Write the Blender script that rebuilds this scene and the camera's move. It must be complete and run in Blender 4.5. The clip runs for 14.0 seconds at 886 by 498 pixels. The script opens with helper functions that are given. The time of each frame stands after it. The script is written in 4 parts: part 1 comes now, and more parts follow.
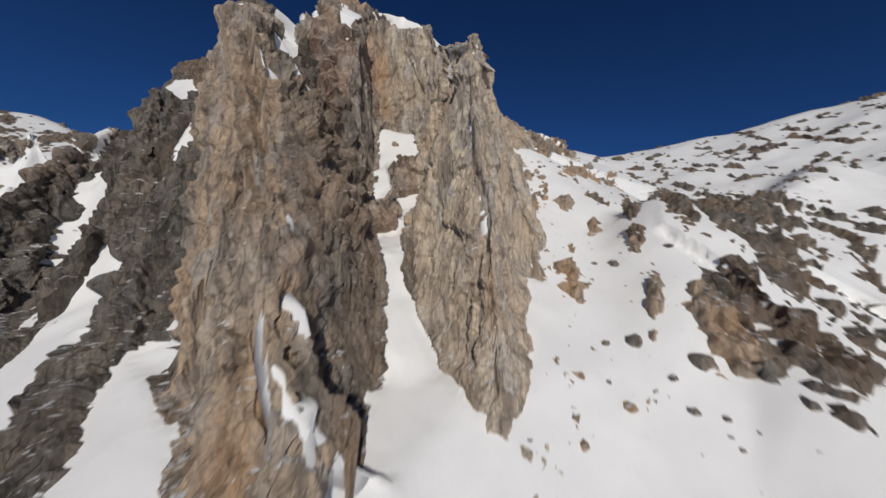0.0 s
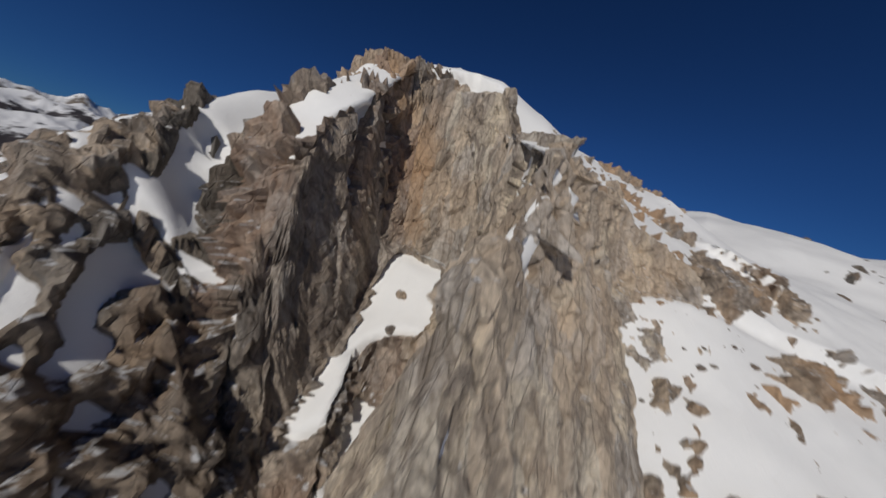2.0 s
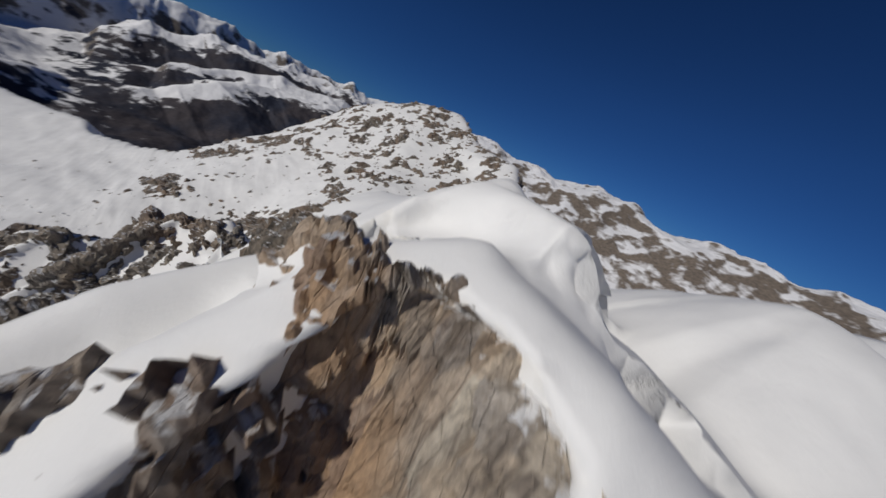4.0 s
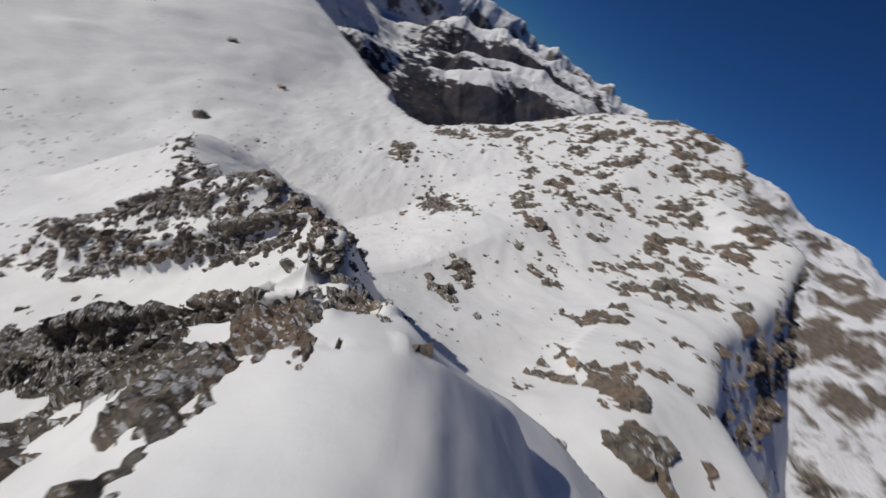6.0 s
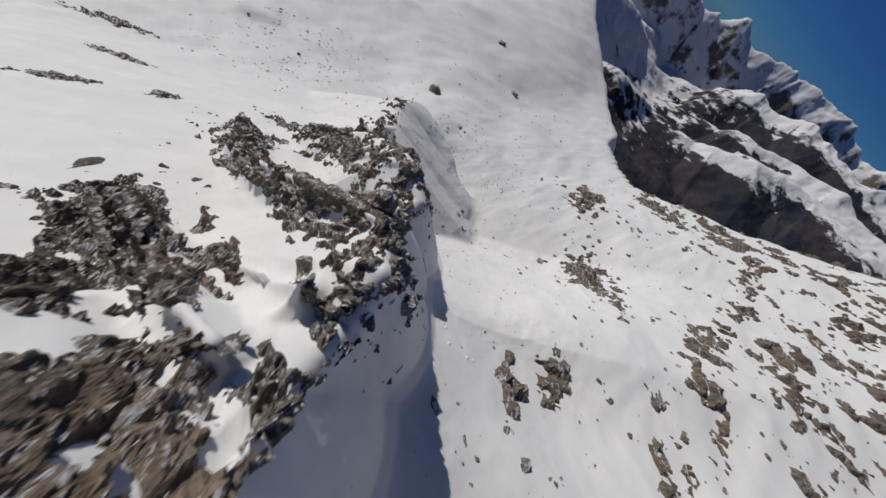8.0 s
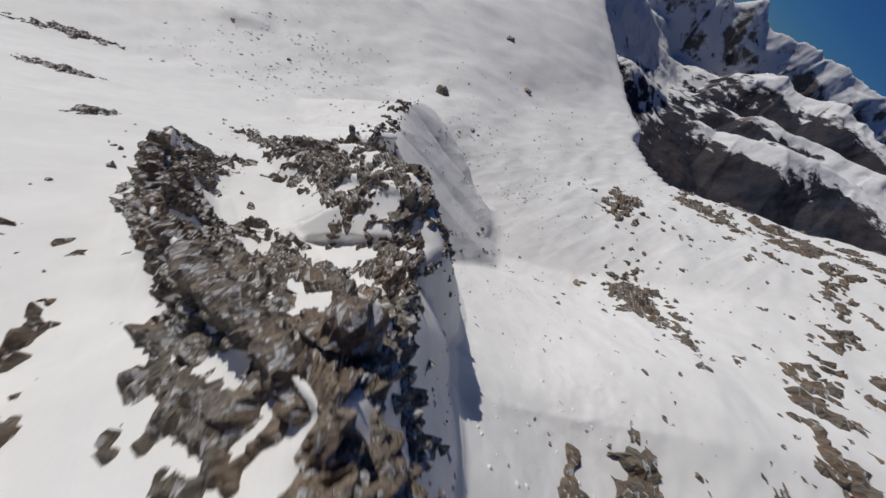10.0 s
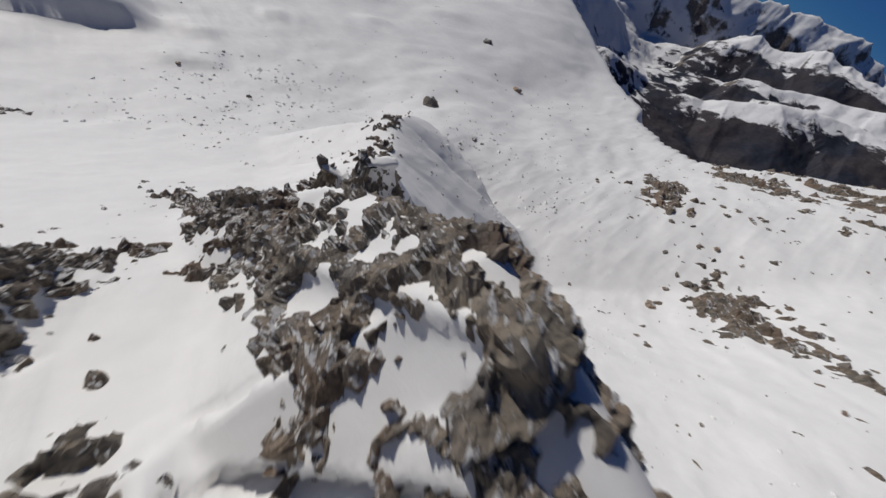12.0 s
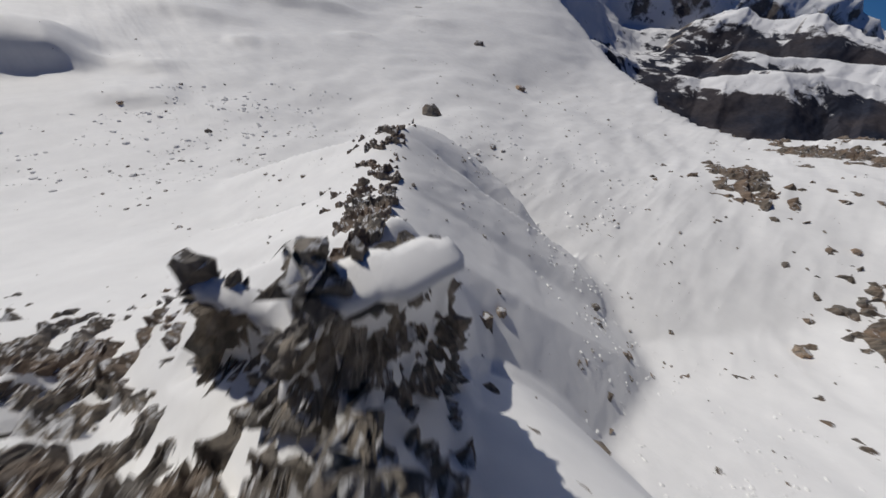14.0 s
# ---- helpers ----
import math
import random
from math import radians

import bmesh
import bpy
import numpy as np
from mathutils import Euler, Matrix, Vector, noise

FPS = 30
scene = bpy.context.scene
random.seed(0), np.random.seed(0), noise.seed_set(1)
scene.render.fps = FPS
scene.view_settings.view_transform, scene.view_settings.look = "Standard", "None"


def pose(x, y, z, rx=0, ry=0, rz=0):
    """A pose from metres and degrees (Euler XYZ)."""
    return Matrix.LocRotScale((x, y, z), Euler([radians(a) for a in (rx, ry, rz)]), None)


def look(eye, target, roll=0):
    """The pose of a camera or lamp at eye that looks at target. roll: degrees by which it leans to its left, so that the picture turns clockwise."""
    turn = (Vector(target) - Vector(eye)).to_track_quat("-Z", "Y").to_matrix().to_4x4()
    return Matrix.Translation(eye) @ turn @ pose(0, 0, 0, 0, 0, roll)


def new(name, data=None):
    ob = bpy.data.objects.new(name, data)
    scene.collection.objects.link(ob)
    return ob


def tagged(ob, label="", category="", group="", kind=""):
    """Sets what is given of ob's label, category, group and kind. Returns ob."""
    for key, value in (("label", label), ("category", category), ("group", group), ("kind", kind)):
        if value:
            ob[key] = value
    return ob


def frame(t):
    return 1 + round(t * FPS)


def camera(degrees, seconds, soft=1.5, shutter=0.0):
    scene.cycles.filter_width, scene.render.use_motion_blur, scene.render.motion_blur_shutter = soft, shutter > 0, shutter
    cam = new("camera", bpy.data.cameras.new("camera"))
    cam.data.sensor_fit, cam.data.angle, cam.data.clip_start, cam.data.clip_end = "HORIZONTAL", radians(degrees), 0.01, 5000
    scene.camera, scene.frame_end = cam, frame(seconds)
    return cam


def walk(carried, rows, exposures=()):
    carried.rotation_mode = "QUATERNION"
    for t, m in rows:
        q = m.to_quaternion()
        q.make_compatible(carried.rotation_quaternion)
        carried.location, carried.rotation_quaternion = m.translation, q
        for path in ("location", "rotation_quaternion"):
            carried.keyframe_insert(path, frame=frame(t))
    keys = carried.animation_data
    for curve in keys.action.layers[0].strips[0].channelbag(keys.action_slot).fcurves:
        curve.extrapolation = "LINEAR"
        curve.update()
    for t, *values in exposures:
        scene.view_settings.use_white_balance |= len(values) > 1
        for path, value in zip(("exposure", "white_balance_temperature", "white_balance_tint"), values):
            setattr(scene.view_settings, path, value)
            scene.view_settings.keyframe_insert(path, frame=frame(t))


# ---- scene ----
cam = camera(112.0, 14.0, shutter=0.5)
PATH = [
    (0.0, pose(0.00, 0.00, 0.00, 87.00, -3.00, 0.00)),
    (0.5, pose(3.19, 7.22, 6.24, 86.92, -5.51, 5.46)),
    (1.0, pose(5.56, 15.12, 13.12, 86.54, -8.24, 11.66)),
    (1.5, pose(6.64, 22.30, 19.77, 85.47, -11.05, 17.99)),
    (2.0, pose(6.65, 29.84, 27.07, 83.80, -14.26, 25.28)),
    (2.5, pose(5.46, 36.70, 33.75, 81.48, -17.26, 32.57)),
    (3.0, pose(2.68, 43.78, 40.73, 78.50, -20.17, 40.76)),
    (5.3, pose(-24.13, 67.63, 61.78, 58.32, -28.72, 84.98)),
    (5.5, pose(-27.53, 69.14, 62.76, 55.64, -29.17, 90.07)),
    (6.0, pose(-37.00, 72.07, 64.47, 48.14, -30.36, 105.19)),
    (6.5, pose(-45.74, 73.43, 64.19, 40.80, -31.16, 120.41)),
    (7.0, pose(-54.92, 73.42, 62.90, 33.74, -31.18, 135.48)),
    (7.5, pose(-62.97, 72.08, 60.30, 28.66, -30.96, 146.98)),
    (8.0, pose(-71.33, 68.68, 55.96, 25.37, -30.45, 155.15)),
    (10.5, pose(-97.42, 40.41, 23.75, 28.23, -26.27, 151.89)),
    (11.0, pose(-102.68, 33.31, 15.35, 30.11, -24.70, 148.68)),
    (11.5, pose(-107.85, 26.41, 7.37, 31.83, -23.16, 146.36)),
    (12.0, pose(-113.69, 18.63, -1.27, 33.51, -21.57, 144.71)),
    (12.5, pose(-119.38, 11.25, -9.10, 34.95, -20.17, 143.32)),
    (13.0, pose(-125.68, 2.70, -17.45, 36.25, -18.77, 141.97)),
    (13.5, pose(-131.94, -5.52, -24.84, 37.04, -17.56, 140.86)),
    (14.0, pose(-138.78, -14.41, -32.49, 37.50, -16.33, 139.48)),
]
walk(cam, PATH, [(0.0, 0.0), (1.0, -0.11), (3.2, -0.14), (5.3, 0.0), (14.0, 0.0)])

# ---- world, sun and exposure ----
SUN_AZ, SUN_EL = 186.0, 29.0  # degrees to the left of +y, and above the horizon
world = bpy.data.worlds.new("sky")
scene.world = world
world.use_nodes = True
wt = world.node_tree
sky = wt.nodes.new("ShaderNodeTexSky")
sky.sky_type, sky.sun_disc = "NISHITA", False
sky.sun_elevation, sky.sun_rotation = radians(SUN_EL), radians(-SUN_AZ)
sky.altitude, sky.air_density, sky.dust_density, sky.ozone_density = 3000, 0.9, 0.0, 6.0
wt.nodes["Background"].inputs["Strength"].default_value = 0.064
deep = wt.nodes.new("ShaderNodeMix")  # the deep blue of a high, dry sky
deep.data_type, deep.blend_type = "RGBA", "MULTIPLY"
deep.inputs[0].default_value, deep.inputs[7].default_value = 1.0, (0.33, 0.64, 1.0, 1)
wt.links.new(sky.outputs[0], deep.inputs[6])
up = wt.nodes.new("ShaderNodeSeparateXYZ")  # it darkens upwards
wt.links.new(wt.nodes.new("ShaderNodeTexCoord").outputs["Generated"], up.inputs[0])
fade = wt.nodes.new("ShaderNodeValToRGB")
wt.links.new(up.outputs["Z"], fade.inputs[0])
fade.color_ramp.elements.new(0.3)
fade.color_ramp.elements.new(0.55)
for stop, (at, grey) in zip(list(fade.color_ramp.elements), ((0.0, 0.52), (0.3, 0.6), (0.55, 0.54), (0.85, 0.5))):
    stop.position, stop.color = at, (grey, grey, grey, 1)
high = wt.nodes.new("ShaderNodeMix")
high.data_type, high.blend_type = "RGBA", "MULTIPLY"
high.inputs[0].default_value = 1.0
wt.links.new(deep.outputs[2], high.inputs[6])
wt.links.new(fade.outputs[0], high.inputs[7])
wt.links.new(high.outputs[2], wt.nodes["Background"].inputs["Color"])
lamp = bpy.data.lights.new("sun", "SUN")
lamp.energy, lamp.angle, lamp.color = 2.55, radians(0.53), (1.0, 0.955, 0.88)
sun_ob = new("sun", lamp)
toward = Vector((-math.sin(radians(SUN_AZ)) * math.cos(radians(SUN_EL)), math.cos(radians(SUN_AZ)) * math.cos(radians(SUN_EL)), math.sin(radians(SUN_EL))))
sun_ob.matrix_world = look(toward * 300, (0, 0, 0))


# ---- materials ----
class Nodes:
    """Short hand for building node trees."""

    def __init__(self, name):
        self.mat = bpy.data.materials.new(name)
        self.mat.use_nodes = True
        self.t = self.mat.node_tree
        self.b = self.t.nodes["Principled BSDF"]
        self.pos = self.t.nodes.new("ShaderNodeNewGeometry")

    def add(self, kind, **inputs):
        n = self.t.nodes.new(kind)
        for k, v in inputs.items():
            key = int(k[1:]) if k[0] == "i" and k[1:].isdigit() else k.replace("_", " ")
            self.put(n.inputs[key], v)
        return n

    def put(self, socket, v):
        if isinstance(v, bpy.types.NodeSocket):
            self.t.links.new(v, socket)
        else:
            socket.default_value = v

    def mapped(self, scale, turn=(0, 0, 0)):
        m = self.add("ShaderNodeMapping", Vector=self.pos.outputs["Position"])
        m.inputs["Scale"].default_value, m.inputs["Rotation"].default_value = scale, turn
        return m.outputs[0]

    def tilted(self, turn, scale):
        m = self.add("ShaderNodeMapping", Vector=self.mapped((1, 1, 1), turn))
        m.inputs["Scale"].default_value = scale
        return m.outputs[0]

    def noise(self, vector, scale, detail=4.0, rough=0.55, distort=0.0):
        n = self.add("ShaderNodeTexNoise", Vector=vector, Scale=scale, Detail=detail, Roughness=rough, Distortion=distort)
        return n.outputs["Fac"]

    def ramp(self, fac, stops):
        n = self.add("ShaderNodeValToRGB", Fac=fac)
        r = n.color_ramp.elements
        while len(r) < len(stops):
            r.new(0.5)
        for e, (at, c) in zip(r, stops):
            e.position = at
            e.color = (c, c, c, 1) if isinstance(c, (int, float)) else (*c, 1)
        return n.outputs["Color"]

    def mix(self, fac, a, b, blend="MIX"):
        n = self.t.nodes.new("ShaderNodeMix")
        n.data_type, n.blend_type = "RGBA", blend
        for socket, v in ((n.inputs[0], fac), (n.inputs[6], a), (n.inputs[7], b)):
            self.put(socket, (*v, 1) if isinstance(v, tuple) and len(v) == 3 else v)
        return n.outputs[2]

    def math(self, op, a, b=0.0, c=0.0):
        n = self.t.nodes.new("ShaderNodeMath")
        n.operation = op
        for socket, v in zip(n.inputs, (a, b, c)):
            self.put(socket, v)
        return n.outputs[0]

    def up(self):
        s = self.add("ShaderNodeSeparateXYZ", Vector=self.pos.outputs["Normal"])
        return s.outputs["Z"]

    def done(self, colour, rough, height=None, depth=0.1, strength=1.0, spec=0.3):
        self.put(self.b.inputs["Base Color"], colour)
        self.put(self.b.inputs["Roughness"], rough)
        self.b.inputs["Specular IOR Level"].default_value = spec
        if height is not None:
            n = self.add("ShaderNodeBump", Height=height, Distance=depth, Strength=strength)
            self.t.links.new(n.outputs[0], self.b.inputs["Normal"])
        return self.mat


def snow_material():
    m = Nodes("snow")
    drift = m.noise(m.mapped((1, 1, 1)), 0.12, 5)
    wind = m.noise(m.mapped((0.9, 0.3, 0.6), (0, 0, 0.6)), 0.8, 7, 0.62, 1.2)
    grain = m.noise(m.mapped((1, 1, 1)), 7.0, 3)
    colour = m.mix(m.ramp(drift, [(0.35, 0), (0.7, 1)]), (0.84, 0.835, 0.825), (0.90, 0.895, 0.88))
    dust = m.ramp(m.noise(m.mapped((1, 1, 1)), 0.45, 7, 0.65), [(0.60, 0), (0.78, 1)])
    colour = m.mix(m.math("MULTIPLY", dust, 0.16), colour, (0.55, 0.52, 0.48))
    height = m.math("MULTIPLY_ADD", grain, 0.12, m.math("MULTIPLY_ADD", wind, 0.4, drift))
    return m.done(colour, 0.62, height, 0.3, 0.45, 0.25)


def rock_material(name, pale, mid, dark, rust, rust_amount, dusting, lean=(0.12, 0.1, 0.0)):
    m = Nodes(name)
    tall = m.mapped((1, 1, 0.38))
    broad = m.noise(tall, 0.09, 4, 0.6, 0.6)
    patch = m.noise(tall, 0.24, 7, 0.66, 0.7)
    streak = m.noise(m.tilted(lean, (1.0, 1.0, 0.22)), 0.7, 7, 0.68, 0.8)
    fine = m.noise(m.mapped((1, 1, 0.7)), 3.2, 8, 0.7)
    colour = m.mix(m.ramp(patch, [(0.32, 0), (0.66, 1)]), mid, pale)
    # blocks of stone between the joints, each weathered in its own way
    bent = m.add("ShaderNodeVectorMath", i0=m.mapped((1, 1, 0.5), (0.15, -0.2, 0.3)), i1=m.add("ShaderNodeTexNoise", Vector=m.mapped((1, 1, 0.6)), Scale=0.5, Detail=5.0).outputs["Color"])
    block = m.add("ShaderNodeTexVoronoi", Vector=bent.outputs[0], Scale=0.42)
    lot = m.add("ShaderNodeSeparateColor", Color=block.outputs["Color"])
    grey = tuple(0.34 * sum(pale) * k for k in (0.86, 0.84, 0.82))
    colour = m.mix(m.math("MULTIPLY", m.ramp(lot.outputs[0], [(0.5, 0), (0.62, 1)]), 0.55), colour, grey)
    colour = m.mix(m.math("MULTIPLY", m.ramp(lot.outputs[1], [(0.66, 0), (0.78, 1)]), 0.5), colour, tuple(min(0.8, 1.18 * c) for c in pale))
    colour = m.mix(m.ramp(streak, [(0.40, 1), (0.58, 0)]), colour, dark)
    tint = m.math("MULTIPLY", m.ramp(broad, [(0.45, 0), (0.62, 1)]), rust_amount)
    colour = m.mix(tint, colour, rust)
    colour = m.mix(0.75, colour, m.mix(m.ramp(fine, [(0.25, 0.0), (0.8, 1.0)]), (0.55, 0.55, 0.56), (1.38, 1.36, 1.33)), "MULTIPLY")
    cracks = m.add("ShaderNodeTexVoronoi", Vector=m.mapped((1, 1, 0.45)), Scale=0.9)
    cracks.feature = "DISTANCE_TO_EDGE"
    gap = m.ramp(cracks.outputs["Distance"], [(0.0, 0.0), (0.04, 1.0)])
    colour = m.mix(0.2, colour, m.mix(gap, (0.35, 0.35, 0.35), (1, 1, 1)), "MULTIPLY")
    lie = m.math("ADD", m.up(), m.math("MULTIPLY_ADD", m.noise(m.mapped((1, 1, 1)), 0.9, 6, 0.65), 0.9, -0.45))
    snow = m.math("MULTIPLY", m.ramp(lie, [(0.92, 0), (0.97, 1)]), dusting)
    colour = m.mix(snow, colour, (0.84, 0.84, 0.85))
    height = m.math("MULTIPLY_ADD", gap, 0.25, m.math("MULTIPLY_ADD", fine, 0.55, streak))
    return m.done(colour, m.math("MULTIPLY_ADD", fine, 0.2, 0.7), height, 0.5, 0.9, 0.25)


def far_material(name, line, reach, steep):
    """Far slopes: bare brown woods below the snow line, broken rock and snow above it."""
    m = Nodes(name)
    s = m.add("ShaderNodeSeparateXYZ", Vector=m.pos.outputs["Position"])
    broad = m.noise(m.mapped((1, 1, 1)), 0.0035, 6, 0.6)
    mid = m.noise(m.mapped((1, 1, 1.6)), 0.0075, 7, 0.62, 0.5)
    fine = m.noise(m.mapped((1, 1, 1)), 0.06, 6, 0.7)
    wood = m.mix(m.ramp(fine, [(0.3, 0), (0.7, 1)]), (0.036, 0.031, 0.034), (0.088, 0.067, 0.06))
    crag = m.mix(m.ramp(fine, [(0.3, 0), (0.7, 1)]), (0.10, 0.085, 0.075), (0.25, 0.205, 0.165))
    lie = m.math("MULTIPLY_ADD", s.outputs["Z"], 1.0 / reach, 0.5 - line / reach)
    lie = m.math("ADD", lie, m.math("MULTIPLY_ADD", broad, 1.6, m.math("MULTIPLY_ADD", mid, 2.0, -1.8)))
    white = m.ramp(lie, [(0.40, 0), (0.60, 1)])
    bare = m.math("ADD", m.up(), m.math("MULTIPLY_ADD", mid, 0.8, -0.4))
    colour = m.mix(m.ramp(bare, [(steep, 0), (steep + 0.12, 1)]), crag, (0.82, 0.82, 0.84))
    colour = m.mix(white, wood, colour)
    return m.done(colour, 0.8, m.math("MULTIPLY_ADD", fine, 0.5, mid), 14.0, 0.8, 0.1)


def valley_material():
    """The far valley: bare woods and meadows on its floor, blued for haze, snow where the mesh says that it lies."""
    m = Nodes("far_valley")
    cover = m.add("ShaderNodeAttribute")
    cover.attribute_name = "cover"
    broad = m.noise(m.mapped((1, 1, 1)), 0.004, 5, 0.55)
    mid = m.noise(m.mapped((1, 1, 1.4)), 0.011, 7, 0.62, 0.4)
    fine = m.noise(m.mapped((1, 1, 1)), 0.06, 6, 0.7)
    # navy of distant haze and shade mixed into the woods' base colour
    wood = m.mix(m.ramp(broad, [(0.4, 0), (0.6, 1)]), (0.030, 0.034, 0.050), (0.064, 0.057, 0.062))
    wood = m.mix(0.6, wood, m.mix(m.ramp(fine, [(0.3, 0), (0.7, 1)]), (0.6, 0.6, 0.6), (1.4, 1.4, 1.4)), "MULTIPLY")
    crag = m.mix(m.ramp(fine, [(0.3, 0), (0.7, 1)]), (0.10, 0.088, 0.08), (0.23, 0.195, 0.165))
    bare = m.math("ADD", m.up(), m.math("MULTIPLY_ADD", mid, 0.7, -0.35))
    snow = m.mix(m.ramp(bare, [(0.52, 0), (0.64, 1)]), crag, (0.83, 0.83, 0.84))
    lie = m.math("ADD", cover.outputs["Fac"], m.math("MULTIPLY_ADD", mid, 2.6, -1.3))
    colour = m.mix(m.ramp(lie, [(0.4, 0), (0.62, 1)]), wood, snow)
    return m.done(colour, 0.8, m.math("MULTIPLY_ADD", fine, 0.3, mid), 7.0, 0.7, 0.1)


SNOW = snow_material()
CLIFF = rock_material("buttress_rock", (0.58, 0.46, 0.34), (0.39, 0.31, 0.24), (0.205, 0.168, 0.136), (0.52, 0.34, 0.205), 0.75, 0.9)
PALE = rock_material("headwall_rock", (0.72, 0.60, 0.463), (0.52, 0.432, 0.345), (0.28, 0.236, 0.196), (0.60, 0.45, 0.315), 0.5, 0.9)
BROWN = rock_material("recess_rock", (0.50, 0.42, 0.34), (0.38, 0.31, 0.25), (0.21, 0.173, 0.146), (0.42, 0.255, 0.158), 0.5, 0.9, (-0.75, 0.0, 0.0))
SLATE = rock_material("flank_rock", (0.25, 0.213, 0.174), (0.165, 0.143, 0.12), (0.086, 0.076, 0.066), (0.22, 0.159, 0.105), 0.25, 0.9)
# the buttress stone again, with the gully side's shade put into its colour
SHADED_FLANK = rock_material("shaded_flank_rock", (0.35, 0.292, 0.232), (0.238, 0.2, 0.163), (0.124, 0.106, 0.091), (0.36, 0.24, 0.15), 0.45, 0.9)
CRAG = rock_material("crest_rock", (0.372, 0.319, 0.254), (0.25, 0.217, 0.182), (0.155, 0.143, 0.13), (0.295, 0.183, 0.112), 0.4, 0.9)
UMBER = rock_material("bowl_rock", (0.29, 0.242, 0.19), (0.19, 0.16, 0.13), (0.095, 0.085, 0.073), (0.29, 0.18, 0.11), 0.4, 0.9)
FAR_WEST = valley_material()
FAR_NORTH = far_material("far_slopes", -590.0, 500.0, 0.70)

# ---- the lie of the land ----
def smax(a, b, k):
    h = np.clip(0.5 + 0.5 * (a - b) / k, 0, 1)
    return b + (a - b) * h + k * h * (1 - h)


def smin(a, b, k):
    return -smax(-a, -b, k)


def step(a, b, v):
    h = np.clip((v - a) / (b - a), 0, 1)
    return h * h * (3 - 2 * h)


def along(x, y, line):
    """Distance from a line on the map (positive on its left-hand side) and the line's height beside each place."""
    best = np.full(x.shape, 1e9)
    height = np.zeros(x.shape)
    side = np.ones(x.shape)
    for (x0, y0, z0), (x1, y1, z1) in zip(line, line[1:]):
        dx, dy = x1 - x0, y1 - y0
        s = np.clip(((x - x0) * dx + (y - y0) * dy) / (dx * dx + dy * dy), 0, 1)
        ox, oy = x - x0 - s * dx, y - y0 - s * dy
        d = ox * ox + oy * oy
        near = d < best
        best = np.where(near, d, best)
        height = np.where(near, z0 + s * (z1 - z0), height)
        side = np.where(near, np.sign(dx * oy - dy * ox + 1e-9), side)
    return np.sqrt(best), side, height


def ridge(x, y, line, left, right, bend=(0.0, 0.0), crown=1.0, reach=(900.0, 900.0), filled=None):
    """A crest that falls away by the slope left and right of its run; bend makes the flank steepen downwards, and past its reach it drops."""
    d, side, z = along(x, y, line)
    d = np.sqrt(d * d + crown * crown) - crown
    fall = np.where(side > 0, left * d + bend[0] * d * d, right * d + bend[1] * d * d)
    out = z - fall - 2.5 * np.maximum(0, d - np.where(side > 0, reach[0], reach[1]))
    if filled:  # inside a bend of the crest the higher of its flanks counts
        for a, b in zip(line, line[1:]):
            d, _, z = along(x, y, [a, b])
            d = np.sqrt(d * d + crown * crown) - crown
            out = np.maximum(out, z - np.where(side > 0, filled[0], filled[1]) * d - 0.004 * d * d)
    return out


CREST = [(-13.4, 77.1, 46.7), (-18.1, 75.8, 52), (-31, 79.2, 51.9), (-42.1, 78.4, 45.2), (-52.3, 77.4, 42.4), (-60, 75, 35.2), (-64.8, 73.5, 28.6), (-70.4, 71.7, 18.7), (-84.2, 65.3, 9.95),
         (-90.9, 59.3, 14), (-102.3, 44.2, 4.28), (-113.9, 37.9, -20.7), (-126.6, 32.6, -17.1), (-129.9, 14.5, -17.2), (-132.2, -11.4, -39.9), (-137.4, -15, -55), (-151.7, -28.3, -53.8), (-162.7, -40.5, -72.8),
         (-177.2, -54.6, -79.9), (-193.8, -77.7, -85.9), (-223.3, -101.2, -132.6), (-297, -165, -153)]
DIVIDE = CREST + [(-1200, -900, -200)]
RIB_WEST = [(-31, 62.2, 43.6), (-31.5, 61.3, 39.8), (-29.6, 51.2, 35.9), (-27.7, 44.2, 31.1), (-26.6, 42.9, 27.5), (-25.3, 37.7, 26.3), (-21.3, 33.1, 16.1), (-17.2, 28.8, 6.25), (-15.1, 23.4, -7.89),
         (-11, 18, -20), (-10, 14, -32)]
RIB_TOP = [(-19.1, 69.6, 48.8), (-22.2, 63.2, 45.8), (-21.5, 58.5, 41.5), (-20.1, 51.7, 36.2), (-18.4, 49.7, 30.4)]
DOME = [(-19, 69, 47.6), (-15, 69.5, 48.2), (-9, 70.5, 47.4), (-4, 73.5, 45), (0, 78, 43.8), (4, 84, 42.8)]
SUMMIT_ROCK = [(-25.4, 61, 43.6), (-22.9, 61.9, 45.5), (-18.6, 62.7, 45.2), (-14.8, 64.5, 43.6)]
RIB_EAST = [(-10.2, 72.5, 46.3), (-1.3, 70.1, 40.8), (1, 62, 34), (5.38, 53.6, 31.6), (3.55, 51.7, 33.1), (2.29, 45.1, 25.2), (1.38, 41.2, 20), (3.5, 36, 8), (5, 32, -4),
         (6, 28, -15)]
HEADWALL = [(-12.9, 68.8, 47.2), (-10.9, 66.6, 46.8), (-2.07, 71, 38.8)]
GULLY_FLOOR = [(-10.6, 63.7, 22.8), (-9.8, 57.5, 15.2), (-9.8, 47.8, 6.2), (-8.61, 45.4, -0.65), (-6.65, 39, -2.77), (-4.84, 36.5, -8.29), (-1.66, 30.5, -15.2), (-2.52, 21.1, -18.8)]
